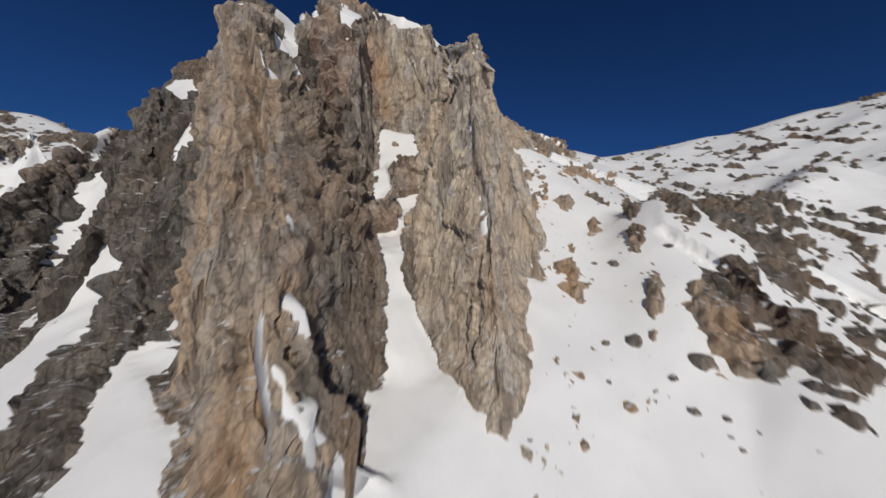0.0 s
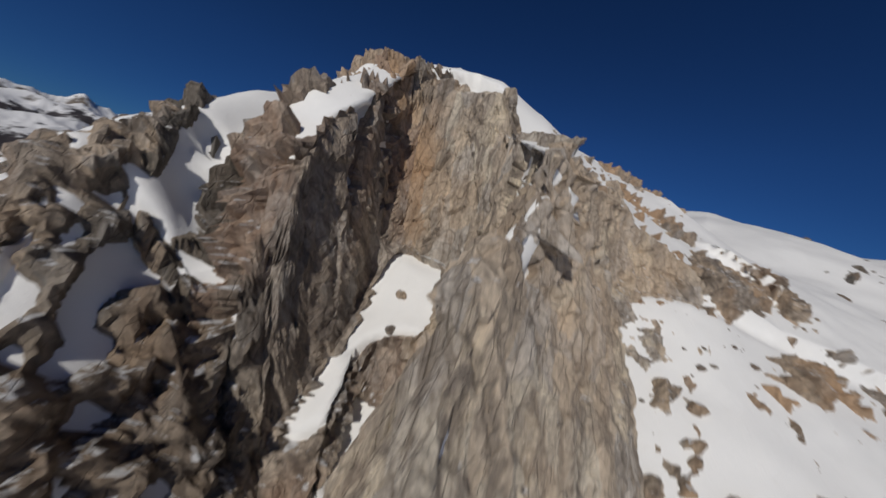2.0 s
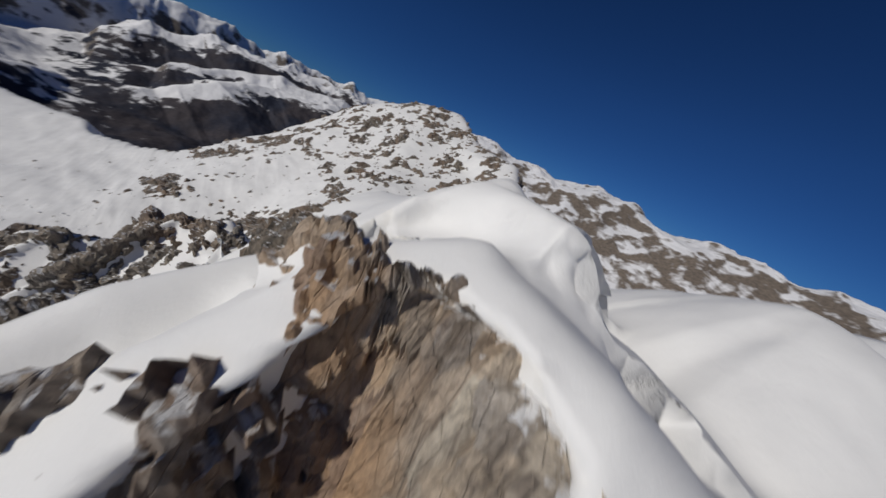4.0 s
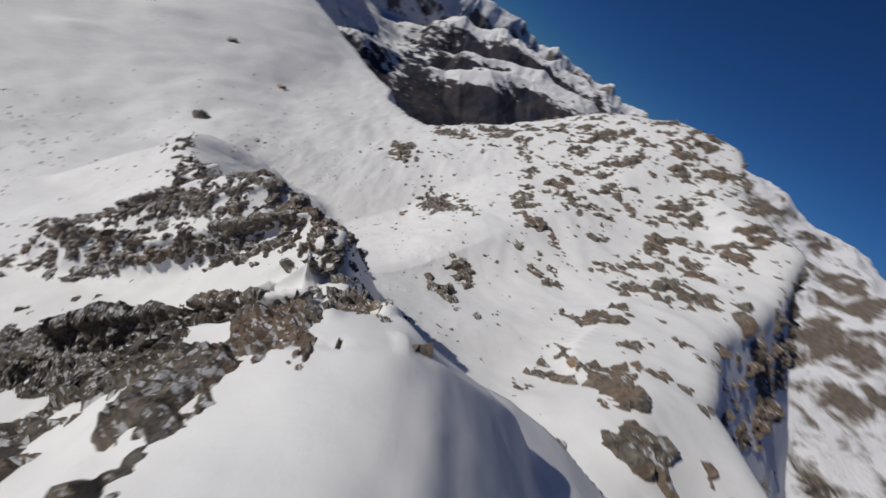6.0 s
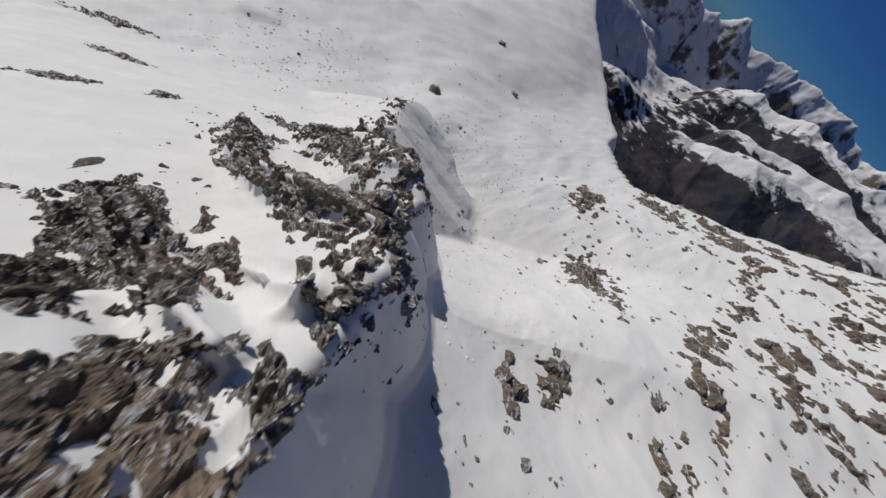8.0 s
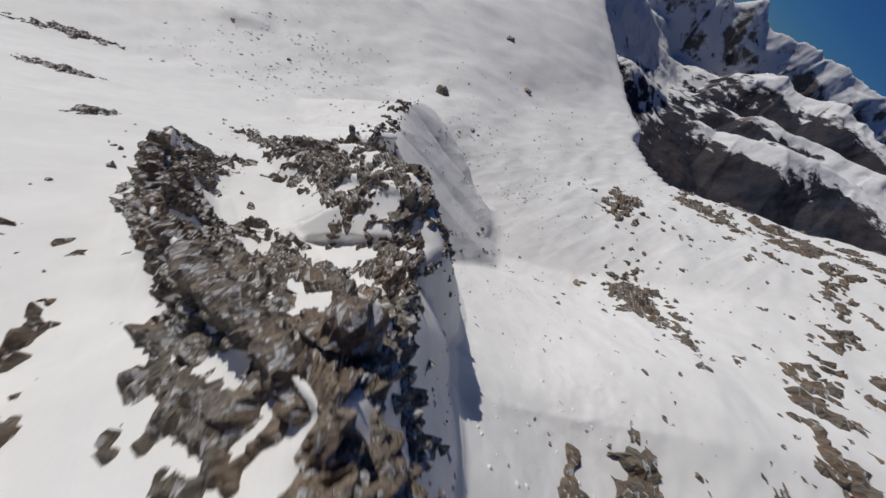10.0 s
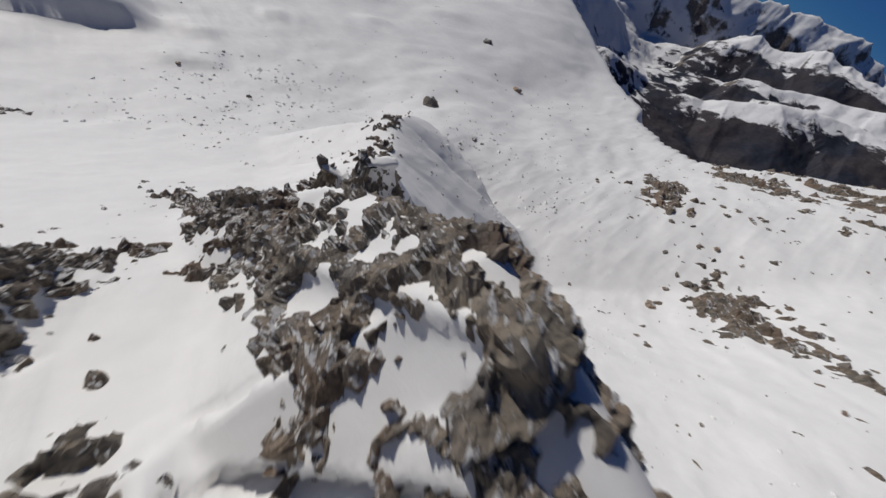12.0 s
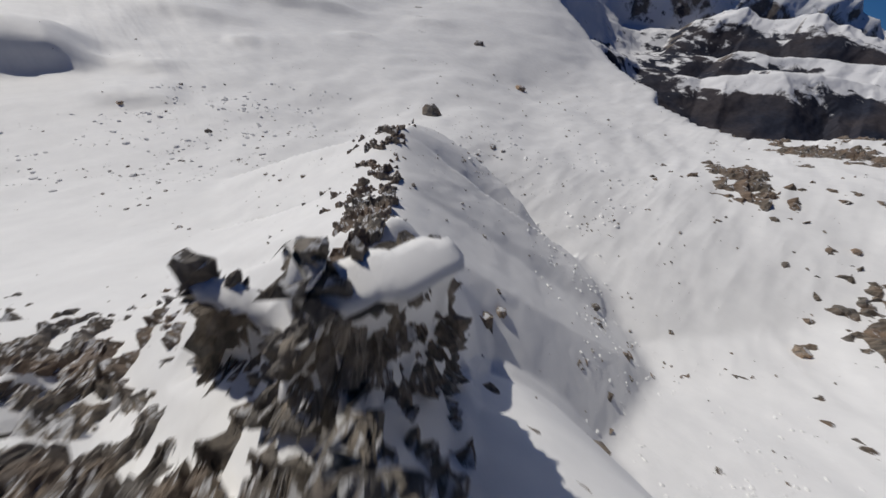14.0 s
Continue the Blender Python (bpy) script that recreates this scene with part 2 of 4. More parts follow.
SPURS = [[(-56.8, 69.6, 34.8), (-52.8, 55.1, 22.2), (-48.9, 48.4, 10.9), (-50, 43.7, -1.97)],
         [(-32, 53, 30), (-36, 45, 12), (-37, 38, -4), (-35, 31, -14.5), (-31, 20, -25)],
         [(-69.4, 63, 18.1), (-66.4, 56, 13.6), (-63.1, 38.5, -4.59), (-59.1, 26, -15.4)],
         [(-79.2, 57.8, 15), (-76.6, 53.3, 4.79), (-72, 46, -4)],
         [(-95.5, 49.5, 11.4), (-90, 33.9, -2.38), (-85.1, 16.2, -19.3), (-84.7, -6.19, -33.3), (-87.4, -19.8, -42.6)],
         [(-125.3, 20.3, -15), (-120.6, 2.6, -33.6), (-120.2, -4.31, -40.7), (-123.2, -18.9, -46.8), (-117.3, -34.4, -64.3), (-118.9, -41.5, -74.4)],
         [(-140.8, -25.4, -51.9), (-137, -30, -62), (-134, -36, -74)],
         [(-99, 44, 9), (-101.9, 36.6, -2.24), (-103.9, 24.2, -29), (-103, 14, -37)]]
SPUR_EAST = [(125, 100, 33), (85, 80, 17), (57.6, 64.2, 10.1), (40.5, 58, 10), (35, 49, 0.5), (41, 36, -8), (43, 28, -15)]
BAND = [(14, 103, 39.5), (22, 100, 37.1), (30.1, 96.9, 34.2), (37.4, 93.8, 29.9)]
HUMP = [(-24, 104, 40), (-12.9, 117.6, 51.5), (-6.46, 116.9, 55.2), (6.16, 110.7, 47.2), (28.4, 115.9, 35.9), (49.6, 122.5, 32.5)]
RIDGE_EAST = [(5, 230, 58), (48, 182, 56), (85, 172, 46), (150, 168, 60), (230, 160, 86), (330, 150, 125), (600, 120, 190)]
TROUGH = [(-20, 150, 15.8), (-64.4, 139.9, 13.5), (-79.7, 112.6, -8.55), (-106.8, 104.7, -20.3), (-153.9, 80.6, -44.1), (-210.6, -0.95, -122.5), (-286.1, -103.3, -128.9), (-515, -221, -180.1), (-1043, -330, -192)]
RIM = [(60, 245, 40), (-30, 206, 24), (-72, 184, 18), (-108, 179.6, 11.9), (-150, 212, 14), (-205, 274, 36), (-266, 320, 70), (-437, 349, 82), (-503, 365, 116),
         (-575, 310, 70), (-600, 240, 28), (-600, 150, -25), (-580, 70, -70)]
EDGE = [(700, 160, 0), (330, 190, 0), (85, 250, 0), (-30, 211, 0), (-70, 189, 0), (-108, 185, 0), (-153, 217, 0), (-208, 281, 0), (-270, 328, 0), (-437, 358, 0), (-505, 374, 0), (-590, 318, 0),
        (-622, 240, 0), (-622, 150, 0), (-600, 70, 0), (-562, 2, 0), (-690, -112, 0), (-760, -136, 0), (-1000, -335, 0), (-1180, -600, 0), (-1900, -1500, 0)]

DRIFTS = [(-40, -352, -130, -326, 9), (-130, -326, -165, -296, 4), (-225, -374, -250, -366, 4), (-350, -398, -395, -386, 4), (-120, -252, -160, -240, 5),
          (-300, -560, -460, -520, 8), (-520, -470, -600, -440, 6), (-180, -470, -270, -450, 6)]  # wind drifts, steep on their shady side: two ends, height
FALL = [1.04, 1.07, 0.72, 5.36, 3.4, 3.57, 3.61, 5, 2.26]  # slopes of the ribs' flanks
SHELF_TOP = [30.3, 35.9, 40.6, 44.5, 48]
WALL_X = [-17.5, -12.9, -13.3, -12.7, -13.5, -14.5, -15]
WALL_FRONT = 45.5
SLAB_TOP = [26, 30, 33.3, 38, 34, 39.5]
SLAB_EDGE = [2.62, 3.73, 4.81, -1]
SLAB_X = [1.5, 1.2, -2, -5.5, -8.57, -11.5]
GULLY_HALF = [6.11, 4.13, 1.35, 1.28, 1.24, 3.0, 4.2, 2.6]
TOWERS = [[-144.7, -19.6, -44.1, 5.32, 2.85, 2.9, 12.1], [-141, -22.2, -42.7, 1.46, 1.36, 0.4, 24], [-138.2, -27.5, -52.6, 3.66, 2.32, 2.2, 12.2]]
TONGUE = [(-214.2, -83.7, -100.2), (-226, -56, -104), (-229, -32, -109), (-226.4, -15.4, -108.5)]


def land(x, y):
    """The height of the ground without its fine relief."""
    # south side: one long slope under the cliffs, then the snowfields
    west = -15 + 0.65 * (y - 33) + 0.2 * (x + 40)
    east = -8 + 0.76 * (y - 43) + 0.15 * (30 - x)
    east = east - 0.38 * np.clip(x - 22, 0, 40) * np.clip((y - 62) / 40, 0, 1.3)
    w = step(-18, 4, x)
    south = west * (1 - w) + np.minimum(east, 62) * w
    south += 0.8 * np.clip(y - 52, 0, 12) * step(-24, -16, x) * (1 - step(-6, 2, x)) * (1 - step(72, 86, y))
    field = -134 - 112 * (1 - np.exp(np.minimum(0, y + 110) / 400)) + 0.12 * np.maximum(0, y + 110) + 0.03 * np.clip(x + 136, -900, 60) + 0.12 * np.maximum(0, x + 76)
    for x0, y0, x1, y1, h in DRIFTS:
        half = 0.5 * np.hypot(x1 - x0, y1 - y0)
        c, d = (x1 - x0) / (2 * half), (y1 - y0) / (2 * half)
        u, v = (x - 0.5 * (x0 + x1)) * c + (y - 0.5 * (y0 + y1)) * d, (y - 0.5 * (y0 + y1)) * c - (x - 0.5 * (x0 + x1)) * d
        field = field + h * np.exp(-(v / np.where(v > 0, 7.0 * h, 1.6 * h)) ** 2 - (u / half) ** 4)
    south = smax(np.minimum(south, 75), field, 24)
    # north side: the bowl
    d, side, _ = along(x, y, TROUGH)
    near = [along(x, y, [a, b]) for a, b in zip(TROUGH, TROUGH[1:])]
    weight = [1 / (m[0] ** 2 + 200) ** 4 for m in near]
    z = sum(w * m[2] for w, m in zip(weight, near)) / sum(weight)
    d = np.sqrt(d * d + 300) - 17.3
    north = z + d * np.where(side < 0, 0.2 + 0.00045 * np.minimum(d, 420), 0.04) * (1 - step(-40, 20, x))
    cd, cs, cz = along(x, y, DIVIDE)
    ward = np.where(cs < 0, cd, -cd)
    w = step(-38, -12, x)
    ward = ward * (1 - w) + w * np.where(y > 79, 0.55 * (y - 128) + 0.1 * (x + 20), -50)
    wide = 6 + 0.6 * np.clip(np.hypot(x + 170, y + 45) - 70, 0, 300) * step(-170, -260, x)
    n = step(-wide, wide, ward)
    z = south * (1 - n) + north * n
    z = smax(z, ridge(x, y, HUMP, 0.55, 0.62, crown=9, reach=(40, 22), filled=(0.8, 0.85)), 6)
    z = smax(z, ridge(x, y, RIDGE_EAST, 0.5, 0.5, crown=12, reach=(60, 70)), 12)
    z = smax(z, ridge(x, y, RIM, 0.5, 0.95, crown=3, reach=(30, 90)), 10)
    broad = step(-66, -60, x)
    z = smax(z, ridge(x, y, CREST[:18], 1.05 - 0.6 * broad + 1.8 * step(-33, -25, x), 1.35 - 1.1 * broad, (0.028 * broad, 0.004 + 0.010 * broad), crown=2.5, filled=(9.0, 1.35)), 3)
    z = smax(z, ridge(x, y, CREST[17:], 0.8, 0.44, crown=5, filled=(2.0, 0.44)), 3)
    z = smax(z, ridge(x, y, TONGUE, 0.45, 0.42, crown=9, reach=(14, 14)), 6)
    z = smax(z, ridge(x, y, SPUR_EAST, 0.8, 0.9, crown=4, filled=(0.8, 0.9)), 3)
    z = smax(z, ridge(x, y, BAND, 0.3, 3.5, crown=0.8, reach=(9, 90)) - 1.5 * np.maximum(0, np.abs(x - 25.5) - 11.5), 1.0)
    for line in SPURS:
        z = smax(z, ridge(x, y, line, FALL[8], FALL[8], crown=1.5), 4)
    # the south cliffs
    z = smax(z, ridge(x, y, RIB_WEST, FALL[0], FALL[1], (0.034, FALL[2]), crown=1.5, filled=(1.6, FALL[3])), 1.5)
    z = smax(z, ridge(x, y, RIB_TOP, 0.9, 0.9, (0, 0.03), crown=1.5, reach=(3, 3)), 1.2)
    z = smax(z, ridge(x, y, DOME, 0.5, 1.1, (0, 0.05), crown=3.5, reach=(9, 6)), 2)
    z = smax(z, ridge(x, y, SUMMIT_ROCK, 1.5, 1.3, crown=0.8, reach=(3, 3)), 0.8)
    z = smax(z, ridge(x, y, HEADWALL, 0.3, 6.0, crown=0.6, reach=(9, 90)) - 4 * np.maximum(0, x), 0.8)
    z = smax(z, ridge(x, y, RIB_EAST, FALL[4], FALL[5], (0.08, 0.03), crown=2.2, filled=(FALL[6], FALL[7])), 1.2)
    # the snow gully between the buttresses
    d, side, floor = along(x, y, GULLY_FLOOR)
    half = np.interp(y, (20, 29, 36, 41, 45, 50, 57, 64), GULLY_HALF)
    carve = floor + 0.12 * d * d / (1 + d) + 3.2 * np.maximum(0, d - half) + 9 * step(62, 66, y) * np.maximum(0, y - 63)
    z = np.where((y > 22) & (y < 68), smin(z, carve, 0.8), z)
    # the shaded wall west of the gully, and the slab east of it
    shelf = np.interp(y, (46, 50.5, 57, 62, 70), SHELF_TOP) - 0.45 * np.maximum(0, x + 20) - 2.0 * np.maximum(0, -21.5 - x)
    face = 19 + 9 * (np.interp(y, (44, 46, 50, 53, 57, 62, 66), WALL_X) - x)
    front = 28.5 + 4 * (y - WALL_FRONT)
    z = smax(z, np.where((y > 24) & (y < 68), smin(smin(shelf, face, 1.2), front, 2.5), -9999.0), 0.8)
    slab = np.interp(y, (46, 50, 52.4, 62.5, 67, 74), SLAB_TOP) - 2.3 * np.maximum(0, x - np.interp(y, (46, 52, 62, 70), SLAB_EDGE))
    face = 12 + 8 * (x - np.interp(y, (46, 50, 56, 60, 63.5, 66), SLAB_X))
    z = smax(z, np.where((y > 44) & (y < 78), smin(slab, face, 1.2), -9999.0), 0.8)
    # the tower on the crest
    for shape in TOWERS:
        z = smax(z, tower(x, y, *shape), 0.8)
    # beyond the edge of the massif
    d, side, _ = along(x, y, EDGE)
    out = np.maximum(0, -d * side)
    return np.maximum(z - 1.15 * out, -640 - 0.02 * out)


def tower(x, y, cx, cy, top, rx, ry, turn, lean=24.0):
    c, s = np.cos(turn), np.sin(turn)
    u, v = (x - cx) * c + (y - cy) * s, -(x - cx) * s + (y - cy) * c
    q = (np.abs(u / rx) ** 3 + np.abs(v / ry) ** 3) ** (1 / 3)
    return top - 0.8 * q * q - lean * np.maximum(0, q - 0.82)

# ---- noise on arrays ----
TABLE = np.random.RandomState(7).permutation(512)
GRADS = np.random.RandomState(8).normal(size=(512, 3))
GRADS /= np.linalg.norm(GRADS, axis=1)[:, None]
LOTS = np.random.RandomState(9).rand(512, 4)


def cell(i, j, k):
    return TABLE[(TABLE[(TABLE[i & 511] + j) & 511] + k) & 511]


def perlin(x, y, z):
    i, j, k = (np.floor(v).astype(np.int64) for v in (x, y, z))
    fx, fy, fz = x - i, y - j, z - k
    u, v, w = (f * f * f * (f * (f * 6 - 15) + 10) for f in (fx, fy, fz))
    out = 0
    for a in (0, 1):
        for b in (0, 1):
            for c in (0, 1):
                g = GRADS[cell(i + a, j + b, k + c)]
                dot = g[..., 0] * (fx - a) + g[..., 1] * (fy - b) + g[..., 2] * (fz - c)
                out = out + dot * (u if a else 1 - u) * (v if b else 1 - v) * (w if c else 1 - w)
    return out * 1.4


def fbm(x, y, z, octaves=4, gain=0.5):
    out, a, f = 0, 1.0, 1.0
    for n in range(octaves):
        out = out + a * perlin(x * f + 17.3 * n, y * f + 5.1 * n, z * f + 9.7 * n)
        a, f = a * gain, f * 2.03
    return out


def ridged(x, y, z, octaves=4, gain=0.5):
    out, a, f = 0, 1.0, 1.0
    for n in range(octaves):
        out = out + a * (1 - 2 * np.abs(perlin(x * f + 31.7 * n, y * f + 3.9 * n, z * f + 12.1 * n)))
        a, f = a * gain, f * 2.07
    return out


def blocks(x, y, z):
    """Broken stone: each cell has a level and a tilted face of its own."""
    i, j, k = (np.floor(v).astype(np.int64) for v in (x, y, z))
    best, level = np.full(x.shape, 9.0), np.zeros(x.shape)
    for a in (-1, 0, 1):
        for b in (-1, 0, 1):
            for c in (-1, 0, 1):
                lot = LOTS[cell(i + a, j + b, k + c)]
                ox, oy, oz = x - (i + a + lot[..., 0]), y - (j + b + lot[..., 1]), z - (k + c + lot[..., 2])
                d = ox * ox + oy * oy + oz * oz
                near = d < best
                best = np.where(near, d, best)
                tilt = (lot[..., 3] - 0.5) * 1.2
                level = np.where(near, 2 * lot[..., 3] - 1 + tilt * (ox + oy) - 0.6 * oz, level)
    return level - 0.5 * best


# ---- sheets ----
def surface(x, y, eps=0.9):
    z = land(x, y)
    gx = (land(x + eps, y) - land(x - eps, y)) / (2 * eps)
    gy = (land(x, y + eps) - land(x, y - eps)) / (2 * eps)
    n = 1 / np.sqrt(1 + gx * gx + gy * gy)
    return z, -gx * n, -gy * n, n, np.hypot(gx, gy)


def snow_depth(x, y, z, slope=0.0):
    """How far the snow lies above the bare land; steep rock is swept clean."""
    d = 0.9 * perlin(x / 34, y / 34, z / 34) + 0.35 * perlin(x / 11 + 4, y / 11, z / 11) + 0.12 * fbm(x / 3.5, y / 3.5, z / 5, 2)
    far = step(60, 220, np.hypot(x + 110, y - 20))
    swell = 5.0 * perlin(x / 130, y / 130, 0 * z + 3.3) + 2.2 * perlin(x / 46, y / 46, 0 * z + 1.7)
    drift = 1.1 * (ridged((x + 0.4 * y) / 75, (y - 0.4 * x) / 30, 0 * z + 6.1, 3) - 0.9)
    heaps = 0.7 * np.clip(fbm(x / 60 + 7, y / 60, 0 * z, 2), 0, 1) * (ridged(x / 15 + 0.3 * perlin(x / 20, y / 20, z), y / 12, 0 * z + 2.2, 3) - 0.6)
    bank = 13.0 * step(-296, -318, y) * step(-400, -330, y) * step(-140, -112, x) * step(60, 0, x)
    cd, cs, _ = along(x, y, CREST[2:7])
    lip = 1.1 * np.exp(-((cd * np.sign(-cs) - 2.5) / 2.2) ** 2) * np.clip(0.35 + 1.4 * perlin(x / 7 + 3, y / 9, 0 * z), 0, 1.2)  # small cornices along the summit crest
    return d + bank + lip + far * (swell + drift) + step(60, 110, np.hypot(x + 60, y - 60)) * heaps - 1.3 * step(1.1, 1.7, slope) - 1.0 * step(2.2, 3.2, slope)


def spot(x, y, cx, cy, rx, ry, turn=0.0):
    """1 in the middle of an oval on the map, 0 at its rim, negative outside."""
    c, s = math.cos(turn), math.sin(turn)
    u, v = (x - cx) * c + (y - cy) * s, -(x - cx) * s + (y - cy) * c
    return 1 - np.sqrt((u / rx) ** 2 + (v / ry) ** 2)


def quad_mesh(name, verts, quads, material, smooth):
    used, quads = np.unique(quads, return_inverse=True)
    quads = quads.reshape(-1, 4)
    me = bpy.data.meshes.new(name)
    me.vertices.add(len(used))
    me.vertices.foreach_set("co", verts[used].astype(np.float32).ravel())
    me.loops.add(len(quads) * 4)
    me.loops.foreach_set("vertex_index", quads.astype(np.int32).ravel())
    me.polygons.add(len(quads))
    me.polygons.foreach_set("loop_start", np.arange(0, len(quads) * 4, 4, dtype=np.int32))
    me.polygons.foreach_set("use_smooth", np.full(len(quads), smooth))
    me.materials.append(material)
    me.update(calc_edges=True)
    me.validate()
    return new(name, me)


def all_quads(shape):
    index = np.arange(shape[0] * shape[1]).reshape(shape)
    return np.stack([index[:-1, :-1], index[:-1, 1:], index[1:, 1:], index[1:, :-1]], -1).reshape(-1, 4)


def grid_mesh(name, px, py, pz, material, smooth):
    return quad_mesh(name, np.stack([px, py, pz], -1).reshape(-1, 3), all_quads(px.shape), material, smooth)


def pieces(quads, count):
    """Numbers the connected pieces that the quads make up."""
    label = np.arange(count)
    while True:
        low = label[quads].min(1)
        before = label[quads].sum()
        for k in range(4):
            np.minimum.at(label, quads[:, k], low)
        label = label[label]
        if label[quads].sum() == before:
            return label[quads[:, 0]]


def part(name, parent, label=""):
    """Hangs an object that is already in place under a thing."""
    ob, thing = name, parent
    ob.parent = thing
    ob.matrix_parent_inverse = Matrix.Translation(thing.location).inverted()
    return tagged(ob, label)


def spread(lo, hi, fine, end_lo, end_hi, growth=1.03, most=14.0):
    """Places along an axis: fine between lo and hi, coarser towards the ends."""
    mid = list(np.arange(lo, hi + fine / 2, fine))
    for end, sign in ((end_hi, 1), (end_lo, -1)):
        at, gap, more = (mid[-1] if sign > 0 else mid[0]), fine, []
        while (end - at) * sign > 0:
            gap = min(gap * growth, most)
            at += sign * gap
            more.append(at)
        mid = mid + more if sign > 0 else more[::-1] + mid
    return np.array(mid)


def build_ground():
    gx, gy = np.meshgrid(spread(-178, 60, 0.7, -2300, 1500), spread(-62, 100, 0.7, -1900, 1500))
    z, nx, ny, n, slope = surface(gx, gy)
    s = snow_depth(gx, gy, z, slope)
    ob = grid_mesh("ground", gx + nx * s, gy + ny * s, z + n * s, SNOW, True)
    return tagged(ob, "wind-packed white snow over steep mountain slopes and a broad plateau", "snow", kind="structure")


def clumps(x, y, z, size, seed=0.0):
    """Where rock gathers: uneven patches of about that size, between -1 and 1."""
    w = 0.5 * size * perlin(x / size + 9, y / size, z / size + seed)
    return np.clip(1.5 * fbm((x + w) / size, (y - w) / size, z / size + seed, 3, 0.55), -1, 1)


def rock_relief(x, y, z, size, tall=0.5, rough=1.0):
    """Relief of bare rock in metres, of either sign; tall below 1 draws its features out upwards."""
    wx = x + 0.8 * size * perlin(x / (3 * size), y / (3 * size), z / (3 * size))
    wz = z * tall
    plate = 0.34 * blocks((x + 0.25 * z) / (4.4 * size), (y + 0.12 * z) / (4.4 * size), wz / (3.4 * size)) + 0.12
    big = 0.34 * ridged(wx / (4.2 * size), y / (4.2 * size), wz / (4.2 * size), 3) - 0.3
    mid = 0.46 * blocks(wx / (1.9 * size), y / (1.9 * size), wz / (1.7 * size)) + 0.2
    small = 0.2 * blocks(x / (0.7 * size), y / (0.7 * size), wz / (0.6 * size)) + 0.05
    fray = 0.42 * fbm(x / (1.3 * size), y / (1.3 * size), z / (1.3 * size), 4, 0.6)
    return size * (plate + big * (0.3 + 0.7 * rough) + rough * (mid + small + fray))


def even(lo, hi, gap, weight):
    """Spreads the columns of weight so that steep ground gets as many points as level ground of the same extent."""
    total = np.concatenate([np.zeros((len(weight), 1)), np.cumsum(0.5 * (weight[:, 1:] + weight[:, :-1]), 1)], 1)
    base = np.linspace(lo, hi, weight.shape[1])
    return np.stack([np.interp(np.linspace(0, row[-1], len(row)), row, base) for row in total])


def blur(a, n):
    for _ in range(2):
        p = np.pad(a, ((n, n), (0, 0)), mode="edge")
        c = np.cumsum(np.concatenate([np.zeros((1, p.shape[1])), p]), 0)
        a = (c[2 * n + 1:] - c[:-2 * n - 1]) / (2 * n + 1)
    return a


def steep_grid(x0, x1, y0, y1, gap):
    """A grid on the map whose points lie closer together where the ground is steep."""
    nx, ny = int((x1 - x0) / gap), int((y1 - y0) / gap)
    gx, gy = np.meshgrid(np.linspace(x0, x1, nx), np.linspace(y0, y1, ny))
    w = np.sqrt(1 + np.clip(np.gradient(land(gx, gy), axis=1) / ((x1 - x0) / (nx - 1)), -7, 7) ** 2)
    gx = even(x0, x1, gap, blur(w, 6))
    w = np.sqrt(1 + np.clip(np.gradient(land(gx, gy), axis=0) / ((y1 - y0) / (ny - 1)), -7, 7) ** 2)
    new_y = even(y0, y1, gap, blur(w.T, 6)).T
    rows = np.linspace(y0, y1, ny)
    new_x = np.stack([np.interp(new_y[:, i], rows, gx[:, i]) for i in range(nx)], 1)
    return new_x, new_y


def rocks(area, gap, size, bias, owners, tall=0.5, rough=1.0):
    """Bare rock that breaks through the snow inside a stretch of the map, where bias lets it. Each owner takes the rock nearest its lines."""
    gx, gy = steep_grid(*area, gap)
    z, nx, ny, n, slope = surface(gx, gy)
    b = bias(gx, gy, z, slope)
    proud = b + rock_relief(gx, gy, z, size, tall, rough(gx, gy) if callable(rough) else rough)
    d = snow_depth(gx, gy, z, slope) + proud
    keep = proud > -0.12
    verts = np.stack([gx + nx * d, gy + ny * d, z + n * d], -1).reshape(-1, 3)
    quads = all_quads(gx.shape)
    quads = quads[keep.ravel()[quads].any(1)]
    warp = 1.6 * size * fbm(gx / (5 * size), gy / (5 * size), z / (7 * size), 3)
    reach = np.stack([np.min([along(gx + warp, gy - 0.6 * warp, line)[0] for line in o["lines"]], axis=0) - o.get("more", 0.0) for o in owners])
    whose = np.argmin(reach, 0).ravel()[quads[:, 0]]
    made = []
    for i, o in enumerate(owners):
        mine = quads[whose == i]
        if len(mine) < 12:
            continue
        made.append(assemble(o, verts, mine))
    return made


